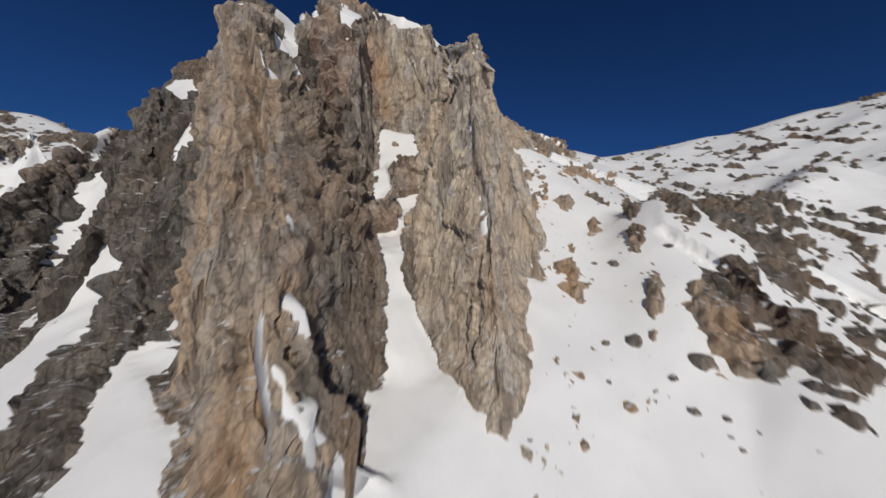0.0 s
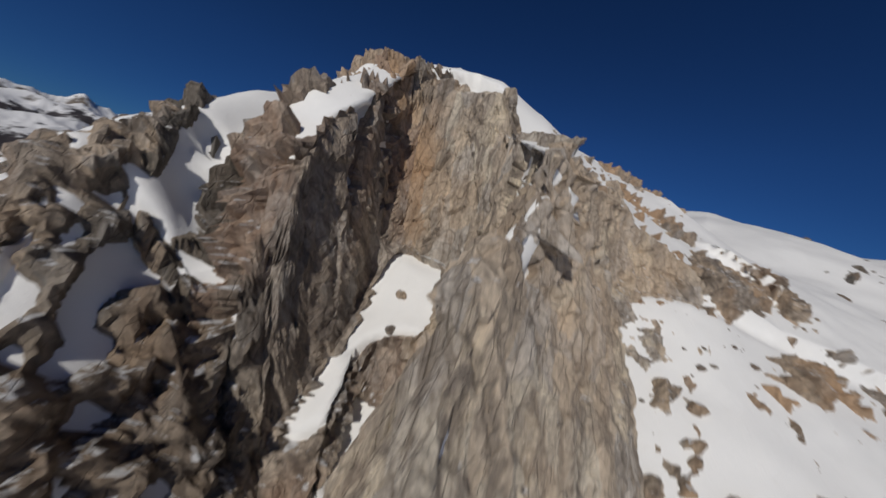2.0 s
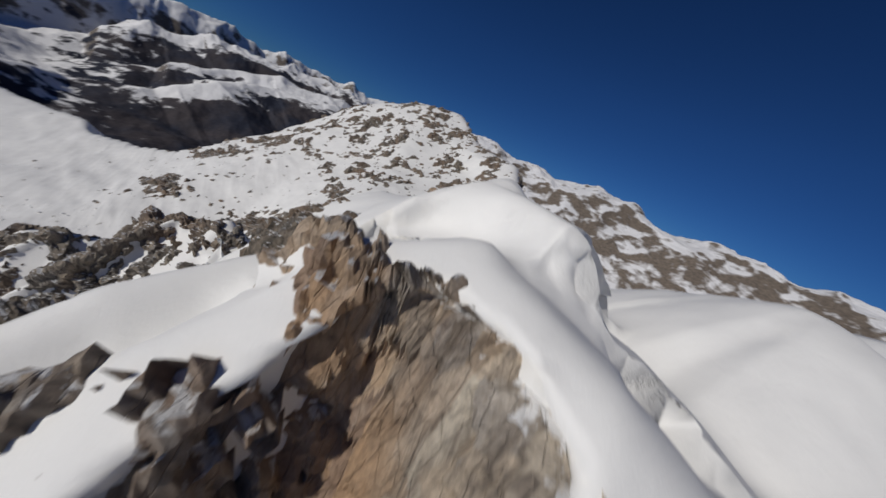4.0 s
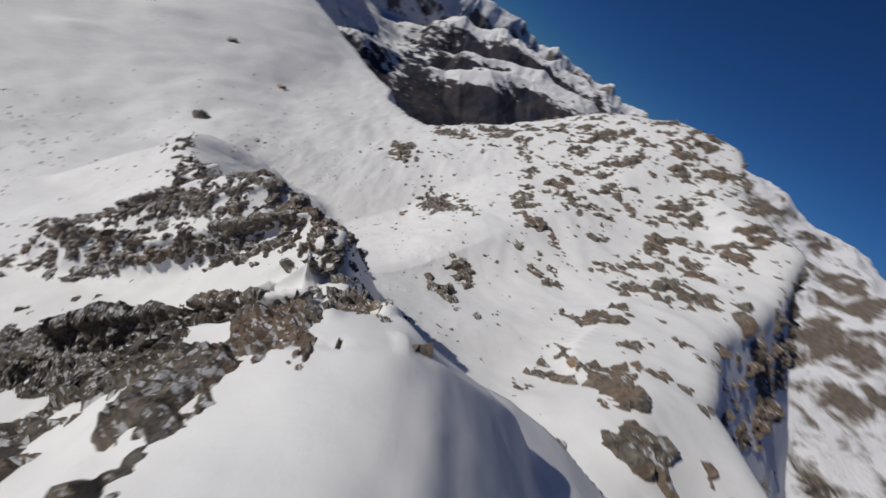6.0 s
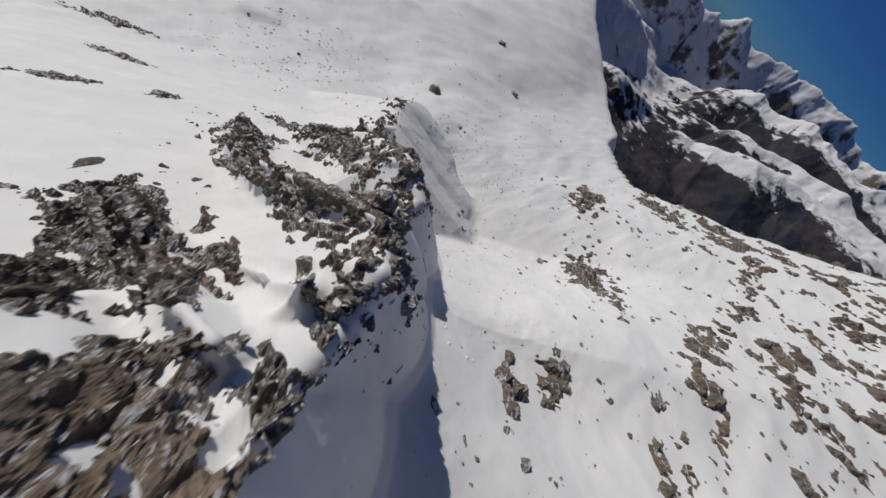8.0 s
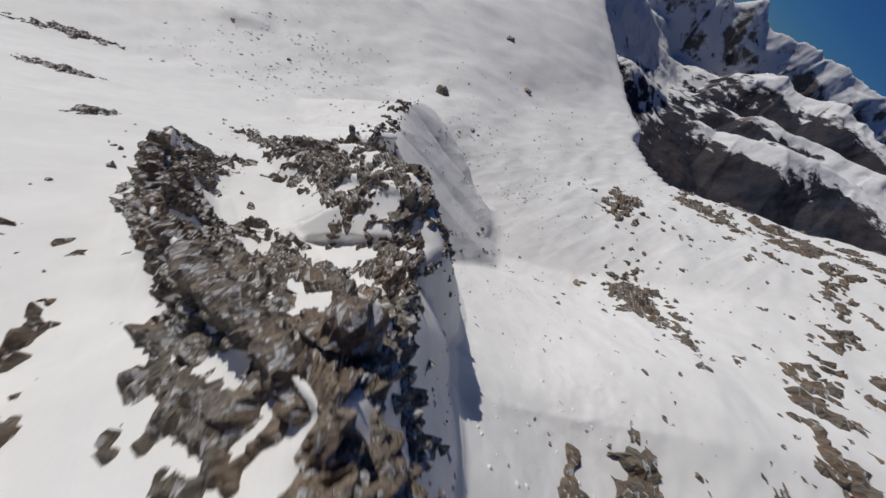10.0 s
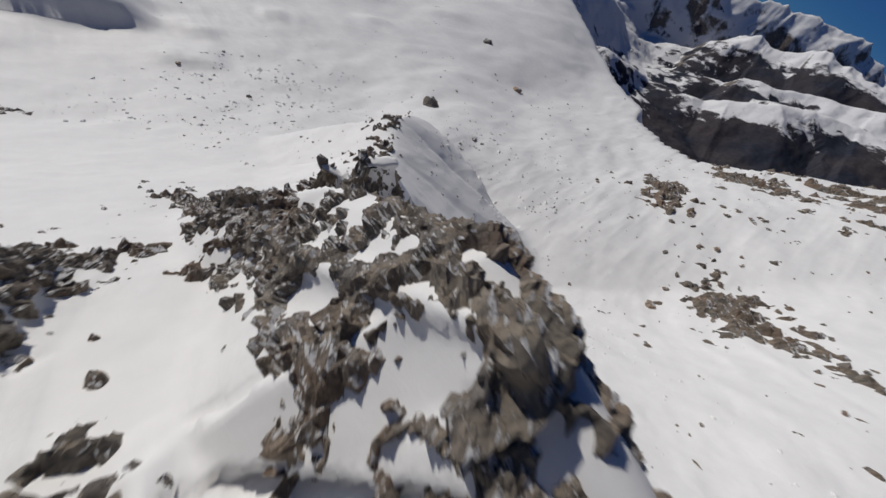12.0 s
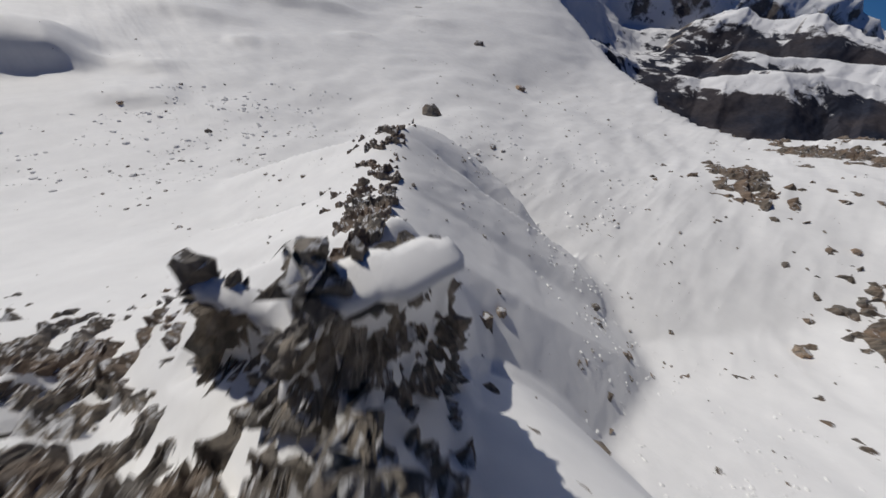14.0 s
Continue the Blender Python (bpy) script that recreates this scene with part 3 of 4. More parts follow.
def assemble(o, verts, quads, most=90, least=40):
    """One thing of rock: its larger pieces are parts of their own, the crumbs stay together."""
    number = pieces(quads, len(verts))
    kinds, inverse, counts = np.unique(number, return_inverse=True, return_counts=True)
    # a large mass falls into slabs along joints in the rock
    mid = verts[quads].mean(1)
    size = o.get("slab", 11.0)
    warp = 0.35 * perlin(mid[:, 0] / size, mid[:, 1] / size, mid[:, 2] / size)
    slab = cell(*(np.floor(mid[:, k] / (size * (1.5 if k == 2 else 1)) + warp).astype(np.int64) for k in range(3)))
    slab = np.where(counts[inverse.ravel()] > 2500, 1 + slab, 0)
    own, apart = np.unique(quads + len(verts) * slab[:, None].astype(np.int64), return_inverse=True)
    number = pieces(apart.reshape(-1, 4), len(own))
    split = set(np.unique(number[slab > 0]).tolist())
    kinds, counts = np.unique(number, return_counts=True)
    order = kinds[np.argsort(-counts)]
    large = [k for k in order[:most] if (number == k).sum() >= least]
    rest = ~np.isin(number, large)
    if len(large) == 1 and rest.sum() < 20:
        ob = quad_mesh(o["name"], verts, quads[~rest], o["material"], False)
    else:
        at = verts[quads[number == order[0]].ravel()]
        ob = new(o["name"])
        ob.location = (at[:, 0].mean(), at[:, 1].mean(), at[:, 2].min())
        for n, k in enumerate(large):
            piece = quad_mesh("rock_slab" if k in split else "rock", verts, quads[number == k], o["material"], False)
            part(piece, ob)
        if rest.any():
            crumbs = part(quad_mesh("rubble", verts, quads[rest], o["material"], False), ob)
            tagged(crumbs, kind="stuff")
    return tagged(ob, o["label"], o.get("category", "rock"), o.get("group", ""))



build_ground()

GULLY = [(-9.2, 64, 3.4), (-9.7, 57, 4.8), (-9.4, 52, 3.8), (-8.9, 48, 2.2), (-6.8, 44, 1.4), (-5.6, 40, 1.2), (-4.5, 36, 1.3), (-1.5, 29, 3.0), (0.5, 21, 6.0), (2, 10, 10.0)]
COULOIR = [(-44.5, 51, 1.2), (-46, 44, 2.3), (-46, 39, 3.2), (-43, 31, 3.4), (-39, 22, 3.6)]
NOTCH = [(-32, 55, 3.0), (-28.5, 50, 1.9), (-25.5, 46.5, 1.2), (-22.5, 43, 0.9), (-20, 40, 0.7), (-18, 37, 0.3)]
RUNNEL = [(-29, 30, 0.1), (-28.5, 27, 0.4), (-26.5, 23, 0.9), (-24, 18, 2.2)]

LEDGES = [(-46, 62.5, 5.5, 2.8, 0.4), (-51.5, 65, 4, 2.5, 0.4), (-59, 64.5, 8, 4, 0.3), (-66, 70.5, 6, 3.4, 0.5), (-35.4, 63.8, 1.2, 1.3, 0), (-37.2, 66, 1.3, 1.8, 0)]  # rock shelves on the sunny edge of the crest


SNOW_PATCHES = [(-3.1, 64, 1.0, 1.6, 0), (-0.9, 60, 1.4, 2.6, 0.2), (1.2, 56.6, 1.7, 2.3, 0.3), (-2, 59, 0.6, 1.8, 0), (2.9, 49, 0.9, 0.6, 0), (7, 61.5, 2.0, 3.4, 0), (1.2, 53.2, 0.7, 1.4, 0.3), (4.6, 66, 2.2, 3.0, 0),
                (-30.5, 31, 2.6, 4.2, 0.5), (-30, 56, 5, 5.5, 0), (-25, 57, 4.5, 3.4, 0), (-20.5, 58.6, 4, 2.2, 0), (-17.3, 60.4, 1.8, 2.6, 0), (-15.9, 53.6, 2.0, 1.5, 0), (-17.6, 50.8, 2.0, 1.0, 0.5), (-19.4, 48.6, 1.6, 0.8, 0.5), (-21.5, 54.8, 3.2, 2.4, 0), (-24.5, 53.8, 3, 3.4, 0), (-23, 59.4, 3.2, 1.5, 0)]  # snow lying on ledges and slabs


def cliff_bias(x, y, z, slope):
    b = np.clip(2.4 * (slope - 1.1), -3.0, 1.5)
    flank = np.max([1 - along(x, y, line)[0] / w for line, w in ((SPURS[0], 7), (SPURS[1], 7), (SPURS[2], 9), (SPURS[3], 7))], axis=0)
    b = np.where(x < -33, np.clip(2.4 * flank + 1.2 * clumps(x, y, z, 7), -3, 1.3), b)
    dark = step(-25, -19, x) * step(-7, -12, x) * step(28, 34, y) * step(46, 43, y)
    b = b + dark * (1.7 * clumps(x, y, z, 3, 3.0) - 0.5)
    b = np.maximum(b, np.clip(2.4 * np.maximum(spot(x, y, -9.5, 26, 3.8, 8, -0.25), spot(x, y, -9.5, 18.5, 4.0, 6, 0)) + 0.9 * clumps(x, y, z, 3), -3, 0.9))
    b = np.maximum(b, np.clip(2.6 * spot(x, y, -33, 25, 8.5, 2.2, -0.98) + 1.2 * clumps(x, y, z, 2.5, 1.0) + 0.2, -3, 1.0))
    crown = step(-34, -31, x) * step(-15, -17, x) * step(37, 40, y) * step(51, 48, y)
    b = np.maximum(b, 0.6 * crown - 3 * (1 - crown)) + 1.3 * crown * clumps(x, y, z, 3, 7.0)
    cap = step(50.5, 53.5, y) * step(-34, -32, x) * step(-16, -18.5, x)
    b = b - 4.0 * cap * (1 - 0.85 * step(0.5, 0.75, clumps(x, y, z, 3.5, 4.4)))
    summit = step(43.5, 46.5, z) * step(58, 64, y)
    b = b - 3.5 * summit + 1.0 * summit * clumps(x, y, z, 6, 5.0)
    # snow lying on the tops of the wall and of the slab
    shelf = step(-24, -21, x) * step(-12, -13.5, x) * step(44, 46, y) * step(63, 60, y)
    b = np.maximum(b, 0.7 * shelf - 3 * (1 - shelf)) - 3.0 * shelf * step(0.15, 0.5, clumps(x, y, z, 4.5, 2.0)) * step(2.2, 1.4, slope)
    slab = step(-9, -7, x) * step(9, 7, x) * step(46, 50, y) * step(72, 70, y)
    b = np.maximum(b, 0.8 * slab - 3 * (1 - slab)) - 3.4 * slab * step(-3, 0, x) * step(0.05, 0.35, clumps(x, y, z, 4.0, 8.0)) * step(3.6, 2.6, slope)
    for line in (GULLY, COULOIR, RUNNEL, NOTCH):
        d, side, half = along(x, y, line)
        b = b - 5.0 * step(0.8, -0.5, d - half) * step(2.3, 1.6, slope)
    b = np.maximum(b, np.clip(2.4 * spot(x, y, 0, 67.5, 3.6, 4.2, 0.5) + 1.4 * clumps(x, y, z, 2.2, 4.0) - 0.3, -3, 0.8))
    for cx, cy, rx, ry, turn in SNOW_PATCHES:
        b = b - 4.5 * step(-0.1, 0.25, spot(x, y, cx, cy, rx, ry, turn) + 0.5 * clumps(x, y, z, 1.8, 2.7))
    b = b - 3.5 * step(-15, -13, x) * step(66, 69, y + 0.3 * (x + 6)) * step(2.2, 1.4, slope) * step(10, 6, x) * (1 - 0.9 * step(0.15, 0.45, clumps(x, y, z, 4.0, 3.6)) * step(-6, -2, x))
    snowfield = step(-28, -32, x) * step(55, 60, y)
    b = b - 3.0 * snowfield * (1 - 0.9 * step(0.6, 0.85, clumps(x, y, z, 6, 1.0)) * step(70, 66, y))
    b = np.where((x < -36) & (y < 51), b + 0.7 * clumps(x, y, z, 4, 6.0) + 0.45, b)
    for cx, cy, rx, ry, turn in ((-62.5, 58.2, 6.5, 2.4, 2.84), (-60, 51, 6.5, 2.2, 1.89), (-57, 57, 3.5, 3, 0)):
        b = b - 3.0 * step(-0.1, 0.4, spot(x, y, cx, cy, rx, ry, turn) + 0.4 * clumps(x, y, z, 2.4, 7.0))
    for cx, cy, rx, ry, turn in LEDGES:
        b = np.maximum(b, np.clip(2.6 * spot(x, y, cx, cy, rx, ry, turn) + 0.8 * clumps(x, y, z, 3.0), -3, 0.9))
    return np.maximum(b, np.clip(1.5 - 0.9 * along(x, y, SUMMIT_ROCK)[0] + 1.1 * clumps(x, y, z, 2.2, 1.4), -3, 0.9))


def cliff_rough(x, y):
    """The shaded wall and the slabs of the buttresses are smoother than the broken flanks."""
    wall = step(-19, -16, x) * step(-11, -12, x) * step(44, 47, y)
    slab = step(-11, -8, x) * step(30, 40, y)
    return 0.8 - 0.42 * wall - 0.3 * slab


BUTTRESS = "buttresses under the summit"
COLUMNS = [
    dict(name="rock_buttress", lines=[RIB_WEST[4:]], material=CLIFF, group=BUTTRESS, category="cliff", label="tall tan limestone buttress with rust-coloured streaks"),
    dict(name="broken_flank", lines=[[(-15, 42.5, 0), (-11.5, 36, 0), (-7, 30, 0), (-6, 24, 0)], [(-20, 38.5, 0), (-16.5, 33, 0), (-13, 28.5, 0)]], more=0.6, material=SHADED_FLANK, category="cliff",
         label="tan-brown broken rock flank, shade put into its colour, with snow in its cracks"),
    dict(name="shattered_crown", lines=[[(-20.5, 42.5, 0), (-25, 43, 0), (-30, 50, 0), (-33, 58, 0)]], material=SLATE, category="cliff",
         label="dark shattered rock on top of the tall buttress"),
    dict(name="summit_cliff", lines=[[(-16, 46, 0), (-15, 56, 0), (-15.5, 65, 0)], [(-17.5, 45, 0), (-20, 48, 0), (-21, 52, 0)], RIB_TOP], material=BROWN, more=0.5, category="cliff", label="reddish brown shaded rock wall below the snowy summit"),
    dict(name="headwall", lines=[HEADWALL, [(-12.2, 66.5, 0), (-11.2, 62, 0)]], material=PALE, category="cliff", label="pale grey cracked rock headwall under the summit snow"),
    dict(name="rock_buttress", lines=[RIB_EAST], material=PALE, group=BUTTRESS, category="cliff", label="slender pale tan limestone buttress beside the snow gully"),
    dict(name="rock_rib", lines=[SPURS[0]], material=SLATE, group="ribs of the south flank", category="rock rib", label="grey jagged rock rib above a snow couloir"),
    dict(name="rock_rib", lines=[SPURS[1]], material=SLATE, group="ribs of the south flank", category="rock rib", label="grey jagged rock rib beside the tall buttress"),
    dict(name="rock_rib", lines=[SPURS[2], SPURS[3]], material=SLATE, group="ribs of the south flank", category="rock rib", label="dark broken rock rib with snow on its ledges"),
    dict(name="summit_outcrop", lines=[SUMMIT_ROCK], material=CLIFF, label="small brown rock outcrop in the summit snow", more=1.0),
    dict(name="rock_shelf", lines=[[(-42, 61, 0), (-47, 63, 0), (-60, 66, 0), (-66, 70, 0)]], material=UMBER, label="brown layered rock shelf on the sunny edge of the crest", more=2.0),
]
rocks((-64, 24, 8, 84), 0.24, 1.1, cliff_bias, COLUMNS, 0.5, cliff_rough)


LANES = [[(-105, -65, 5), (-106, -33, 5), (-104.5, -12, 4.8), (-107, 6, 4.8), (-107.2, 16, 3.4), (-107.3, 28, 2.5), (-106.6, 34, 2.0), (-106.2, 40, 1.3)],
         [(-63, -30, 6), (-70, 0, 5), (-78, 22, 3.5), (-79, 40, 3), (-78, 52, 2.2), (-76, 62, 1.8), (-77, 67, 1.2)],
         [(-50, 40, 4), (-50, 20, 6), (-48, 0, 8)]]


def crest_bias(x, y, z, slope):
    cd, cs, cz = along(x, y, CREST[6:])
    low = step(-160, -175, x)
    crest = np.where(cs > 0, 1.0 - cd / (14 - 6 * low), 0.5 - cd / 2.6)
    ribs = np.max([1.0 - along(x, y, line)[0] / w for line, w in ((SPURS[2], 6.5), (SPURS[3], 7), (SPURS[4], 13), (SPURS[5], 12), (SPURS[6], 6), (SPURS[7], 8))], axis=0)
    b = 2.1 * (np.maximum(crest, ribs) - 0.6 - 0.2 * step(14, 2, y)) + 2.8 * clumps(x, y, z, 5.0) - 0.2 * step(-110, -122, x) * step(24, 18, y) + 0.9 * clumps(x, y, z, 1.8, 6.0)
    for line in LANES:
        d, side, half = along(x, y, line)
        b = b - 4.0 * step(2.0, -0.5, d - half)
    for cx, cy, rx, ry, turn in ((-120, -22, 7, 9, 0), (-97, -26, 6, 5, 0.4), (-141, -12, 7, 3, 0.9), (-120, -2, 4, 7, 0), (-101.5, 21.5, 6.5, 3.2, 1.9), (-92, 9.3, 7, 3, 1.7), (-116.5, 12, 6, 2.8, 1.5), (-118, 31, 8, 3.4, 1.1), (-125, 21, 6, 2.2, 1.1), (-115, -48.5, 13, 5, 2.0), (-123.5, -15.5, 9, 3.6, 2.3), (-91, 31, 6, 8, 0), (-88, 5, 6, 9, 0), (-119, -19, 9, 6, 0), (-117, -32, 7, 3, 0.3)):
        b = np.maximum(b, 1.7 * spot(x, y, cx, cy, rx, ry, turn) + 2.0 * clumps(x, y, z, 4.5, 4.0) - 0.6)
    b = b - 0.2 * step(24, 15, np.hypot(x + 135, y + 30)) - 0.9 * step(14, 9, np.hypot(x + 150, y + 33))
    for cx, cy, rx, ry, turn in ((-111, 7, 7, 3.6, 1.62), (-121.3, 18.9, 3.4, 2, 1.75), (-118.9, 23.6, 2.4, 1.6, 1.6), (-94, 0.4, 6, 4, 1.84), (-94, 20, 4, 2, 0.5), (-89, 12.6, 3, 1.6, 0.5), (-131.3, -15.5, 5, 1.2, 1.52), (-75.9, 50.8, 13, 2.8, 1.36), (-63, 58.2, 6.5, 1.7, 2.84), (-60, 51, 6, 1.5, 1.89), (-70.4, 59.6, 5.5, 2.1, 1.46), (-67, 20, 14, 3.4, 1.56), (-71, 66, 2.5, 1.6, 0),):
        b = b - 2.6 * step(-0.1, 0.4, spot(x, y, cx, cy, rx, ry, turn) + 0.4 * clumps(x, y, z, 2.4, 7.0))
    b = b - 0.7 * step(8, 5, np.hypot(x + 132, y + 7))
    fringe = step(0.5, 1.5, cd) * step(4.5, 3.0, cd) * step(0, -0.5, cs) * step(-160, -140, x)
    b = np.maximum(b, np.minimum(1.2 * clumps(x, y, z, 2.2, 3.0), 0.3) - 5 * (1 - fringe))
    tall = (slope > 2.2) & (x < -130) & (y < -10)
    b = np.where(tall, 0.6 + 1.3 * clumps(x, y, 0.4 * z, 2.6, 1.0), b)
    b = b - 1.5 * step(-142.5, -145, x) * step(-19, -17, y) * tall * step(-0.3, 0.1, clumps(x, y, 0.6 * z, 2.0, 5.0))
    base = step(11, 9, np.hypot(x + 142, y + 18)) * step(1.2, 1.4, slope)
    b = np.where((base > 0.5) & ~tall, -0.6 + 2.3 * clumps(x, y, z, 2.6, 1.0), b)
    cap = step(6.4, 4.8, np.hypot(x + 144.0, y + 21.5) + 2.2 * clumps(x, y, z, 3.5, 5.0)) * step(1.6, 0.9, slope)
    return np.clip(b, -4, 1.1) - 5 * step(-64, -61, x) - 3 * cap * step(-0.3, 0.2, clumps(x, y, z, 3.0, 9.0))


CRESTS = [
    dict(name="crest_crag", lines=[CREST[6:10], SPURS[3]], material=CRAG, group="crags along the crest", label="dark broken crag on the snowy crest with brown ledges"),
    dict(name="crest_crag", lines=[CREST[9:12], SPURS[7]], material=CRAG, group="crags along the crest", label="brown and grey crag of stacked blocks on the crest"),
    dict(name="crest_crag", lines=[CREST[12:16], SPURS[5]], material=CRAG, group="crags along the crest", label="dark blocky crag with snow pockets along the crest"),
    dict(name="rock_tower", lines=[[(-141, -23, 0), (-146, -19, 0)]], material=CRAG, category="rock tower", label="dark square rock tower with a cap of snow", more=3.0),
    dict(name="rock_pinnacle", lines=[[(-138.5, -28, 0), (-137.5, -29, 0)]], material=CRAG, category="rock tower", label="short brown rock pinnacle leaning on the tower", more=1.0),
    dict(name="crest_crag", lines=[CREST[17:21]], material=CRAG, group="crags along the crest", label="low dark rocks on the lower snow crest"),
    dict(name="flank_crag", lines=[SPURS[2]], material=CRAG, group="crags on the flank", label="dark ragged crag on the snowy flank"),
    dict(name="flank_crag", lines=[SPURS[4]], material=CRAG, group="crags on the flank", label="dark pyramid of broken rock above a snow gully"),
    dict(name="flank_crag", lines=[SPURS[6]], material=CRAG, group="crags on the flank", label="dark rocks stepping down below the tower"),
]
def crest_rough(x, y):
    """The tower stands in solid columns; the crest is shattered."""
    return 0.9 - 0.25 * step(-108, -116, x) - 0.3 * step(10, 6, np.hypot(x + 143, y + 22))


rocks((-212, -58, -95, 82), 0.31, 1.05, crest_bias, CRESTS, 0.55, crest_rough)


EAST = [  # middle, half-lengths, turn and strength of the outcrops on the eastern slope
    (28.5, 89.5, 9.5, 4.6, 0.8, 2.6), (38, 95, 4.5, 3, 0.6, 1.6), (36.8, 83.3, 9, 2.6, 0.82, 1.6), (49, 90, 8, 2, 0.8, 1.0), (21, 97, 5, 4, 0.5, 1.2), (18.6, 62, 5.5, 1.8, 0.96, 1.3), (26, 63.5, 2.4, 1.2, 0.7, 1.2),
    (29, 57.5, 3.2, 1.1, 1.08, 1.2), (19.6, 69.5, 2.6, 1.5, 0.8, 1.0), (35.4, 57.2, 3.2, 1.5, 0.94, 1.8), (42.3, 70.4, 4.5, 1.4, 0.9, 1.1), (32, 50.2, 3.0, 1.7, 1.15, 1.8), (43, 55, 7, 3.4, 0.87, 1.6), (66, 63, 12, 4, 0.7, 1.4),
    (74, 99, 9, 4, 0.8, 0.9), (88, 96, 9, 4.5, 1.2, 1.0), (37.4, 37.5, 6.5, 4.2, 0.5, 1.9), (35, 33.5, 4.5, 3.0, 0.3, 1.8), (41, 31, 5, 6, 0, 1.4), (28.8, 39.6, 5, 0.9, 0.98, 1.4), (20, 45.4, 5, 2, 1.16, 0.9), (13, 30, 2.5, 3, 0, 0.9),
    (9, 74, 4, 6, 0, 0.9), (12, 112, 9, 4, 0, 0.9), (17.5, 82, 3, 3, 0, 0.8), (6, 96, 7, 5, 0, 0.7), (52, 46, 9, 5, 0.8, 1.3)]


def east_bias(x, y, z, slope):
    b = np.full(x.shape, -4.0)
    for cx, cy, rx, ry, turn, strength in EAST:
        b = np.maximum(b, strength * np.clip(1.5 * spot(x, y, cx, cy, rx, ry, turn), -3, 1) - 0.5)
    b = np.maximum(b, 1.6 * (0.8 - along(x, y, SPUR_EAST)[0] / 24) + 2.2 * clumps(x, y, z, 5, 2.0) - 1.4 - 3 * step(50, 42, x + 0.5 * (y - 40)) - 2 * step(70, 85, y))
    b = b + 1.3 * clumps(x, y, z, 3.0) + 0.9 * clumps(x, y, z, 1.5, 3.0) - 0.15
    return np.clip(b, -4, 1.2) - 5 * step(24, 21, x) * step(70, 60, y) * step(14, 12, x)


rocks((4, 130, 18, 130), 0.45, 0.75, east_bias, [
    dict(name="rock_rib", lines=[SPUR_EAST], material=UMBER, group="ribs of the south flank", category="rock rib", label="brown rubble-strewn rock rib half covered by snow"),
    dict(name="rock_band", lines=[BAND], material=CLIFF, label="short grey rock step capped with snow", more=4.0),
    dict(name="outcrops", lines=[[(30, 40, 0), (20, 50, 0), (12, 72, 0)]], material=CLIFF, label="small grey rocks breaking through the snow slope", more=3.0),
])



def far_ridge_bias(x, y, z, slope):
    b = 1.6 - along(x, y, [(95, 130, 0), (150, 128, 0), (240, 122, 0)])[0] / 26
    crest = 0.2 - along(x, y, RIDGE_EAST)[0] / 9
    return np.clip(np.maximum(b, crest) + 2.8 * clumps(x, y, z, 6, 1.0) - 3.0, -4, 1.1)


rocks((62, 260, 92, 205), 1.0, 1.5, far_ridge_bias, [
    dict(name="outcrops", lines=[[(95, 130, 0), (240, 122, 0)]], material=UMBER, label="dark rocks scattered under the snowy eastern ridge")])


def meadow_bias(x, y, z, slope):
    b = np.max([spot(x, y, *o) for o in ((-47, -178, 14, 4, -0.3), (-52, -112, 9, 4, -0.4), (-40, -57, 8, 3, 0.2), (-66, -60, 5, 3, 0.3))], axis=0)
    return np.clip(1.8 * b + 1.0 * clumps(x, y, z, 5), -4, 0.9)


rocks((-75, -20, -195, -45), 0.7, 0.9, meadow_bias, [
    dict(name="outcrop", lines=[[(-47, -178, 0), (-46, -178, 0)]], material=CRAG, group="outcrops on the lower slope", label="flat dark outcrop in the lower snow slope"),
    dict(name="outcrop", lines=[[(-52, -112, 0), (-51, -112, 0)]], material=CRAG, group="outcrops on the lower slope", label="flat dark outcrop in the lower snow slope"),
    dict(name="outcrop", lines=[[(-40, -57, 0), (-66, -60, 0)]], material=CRAG, group="outcrops on the lower slope", label="low dark rocks at the foot of the flank")])

BOWL = [  # middle, half-lengths and turn of the outcrops in the bowl
    (-403, 10, 26, 9, 0.3), (-298, 84, 22, 11, 0.5), (-104, 144, 6, 4.5, 0.3), (-171, 112, 9, 5, 0.8), (-97, 152, 3.5, 3, 0), (-78, 150, 5, 5, 0),
    (-74, 174, 5, 4, 0), (-150, 100, 6, 4, 0.6), (-204, 154, 16, 7, 0.5), (-232, 170, 14, 9, 0.2), (-279, 151, 30, 10, 0.3), (-340, 195, 50, 26, 0.2),
    (-372, 160, 34, 16, 0.2), (-250, 218, 30, 22, 0.5), (-310, 250, 60, 30, 0.3), (-206, 215, 20, 14, 0.3), (-460, 220, 70, 40, 0.1), (-392, 148, 30, 10, 0),
    (-520, 120, 60, 26, 0.4), (-560, 60, 40, 14, 0.5), (-610, 40, 34, 18, 0.9), (-470, 144, 30, 14, 0.2), (-130, 182, 20, 9, 0.3), (-180, 235, 26, 10, 0.8), (-470, 318, 60, 22, 0.1), (-400, 305, 50, 18, 0.1)]


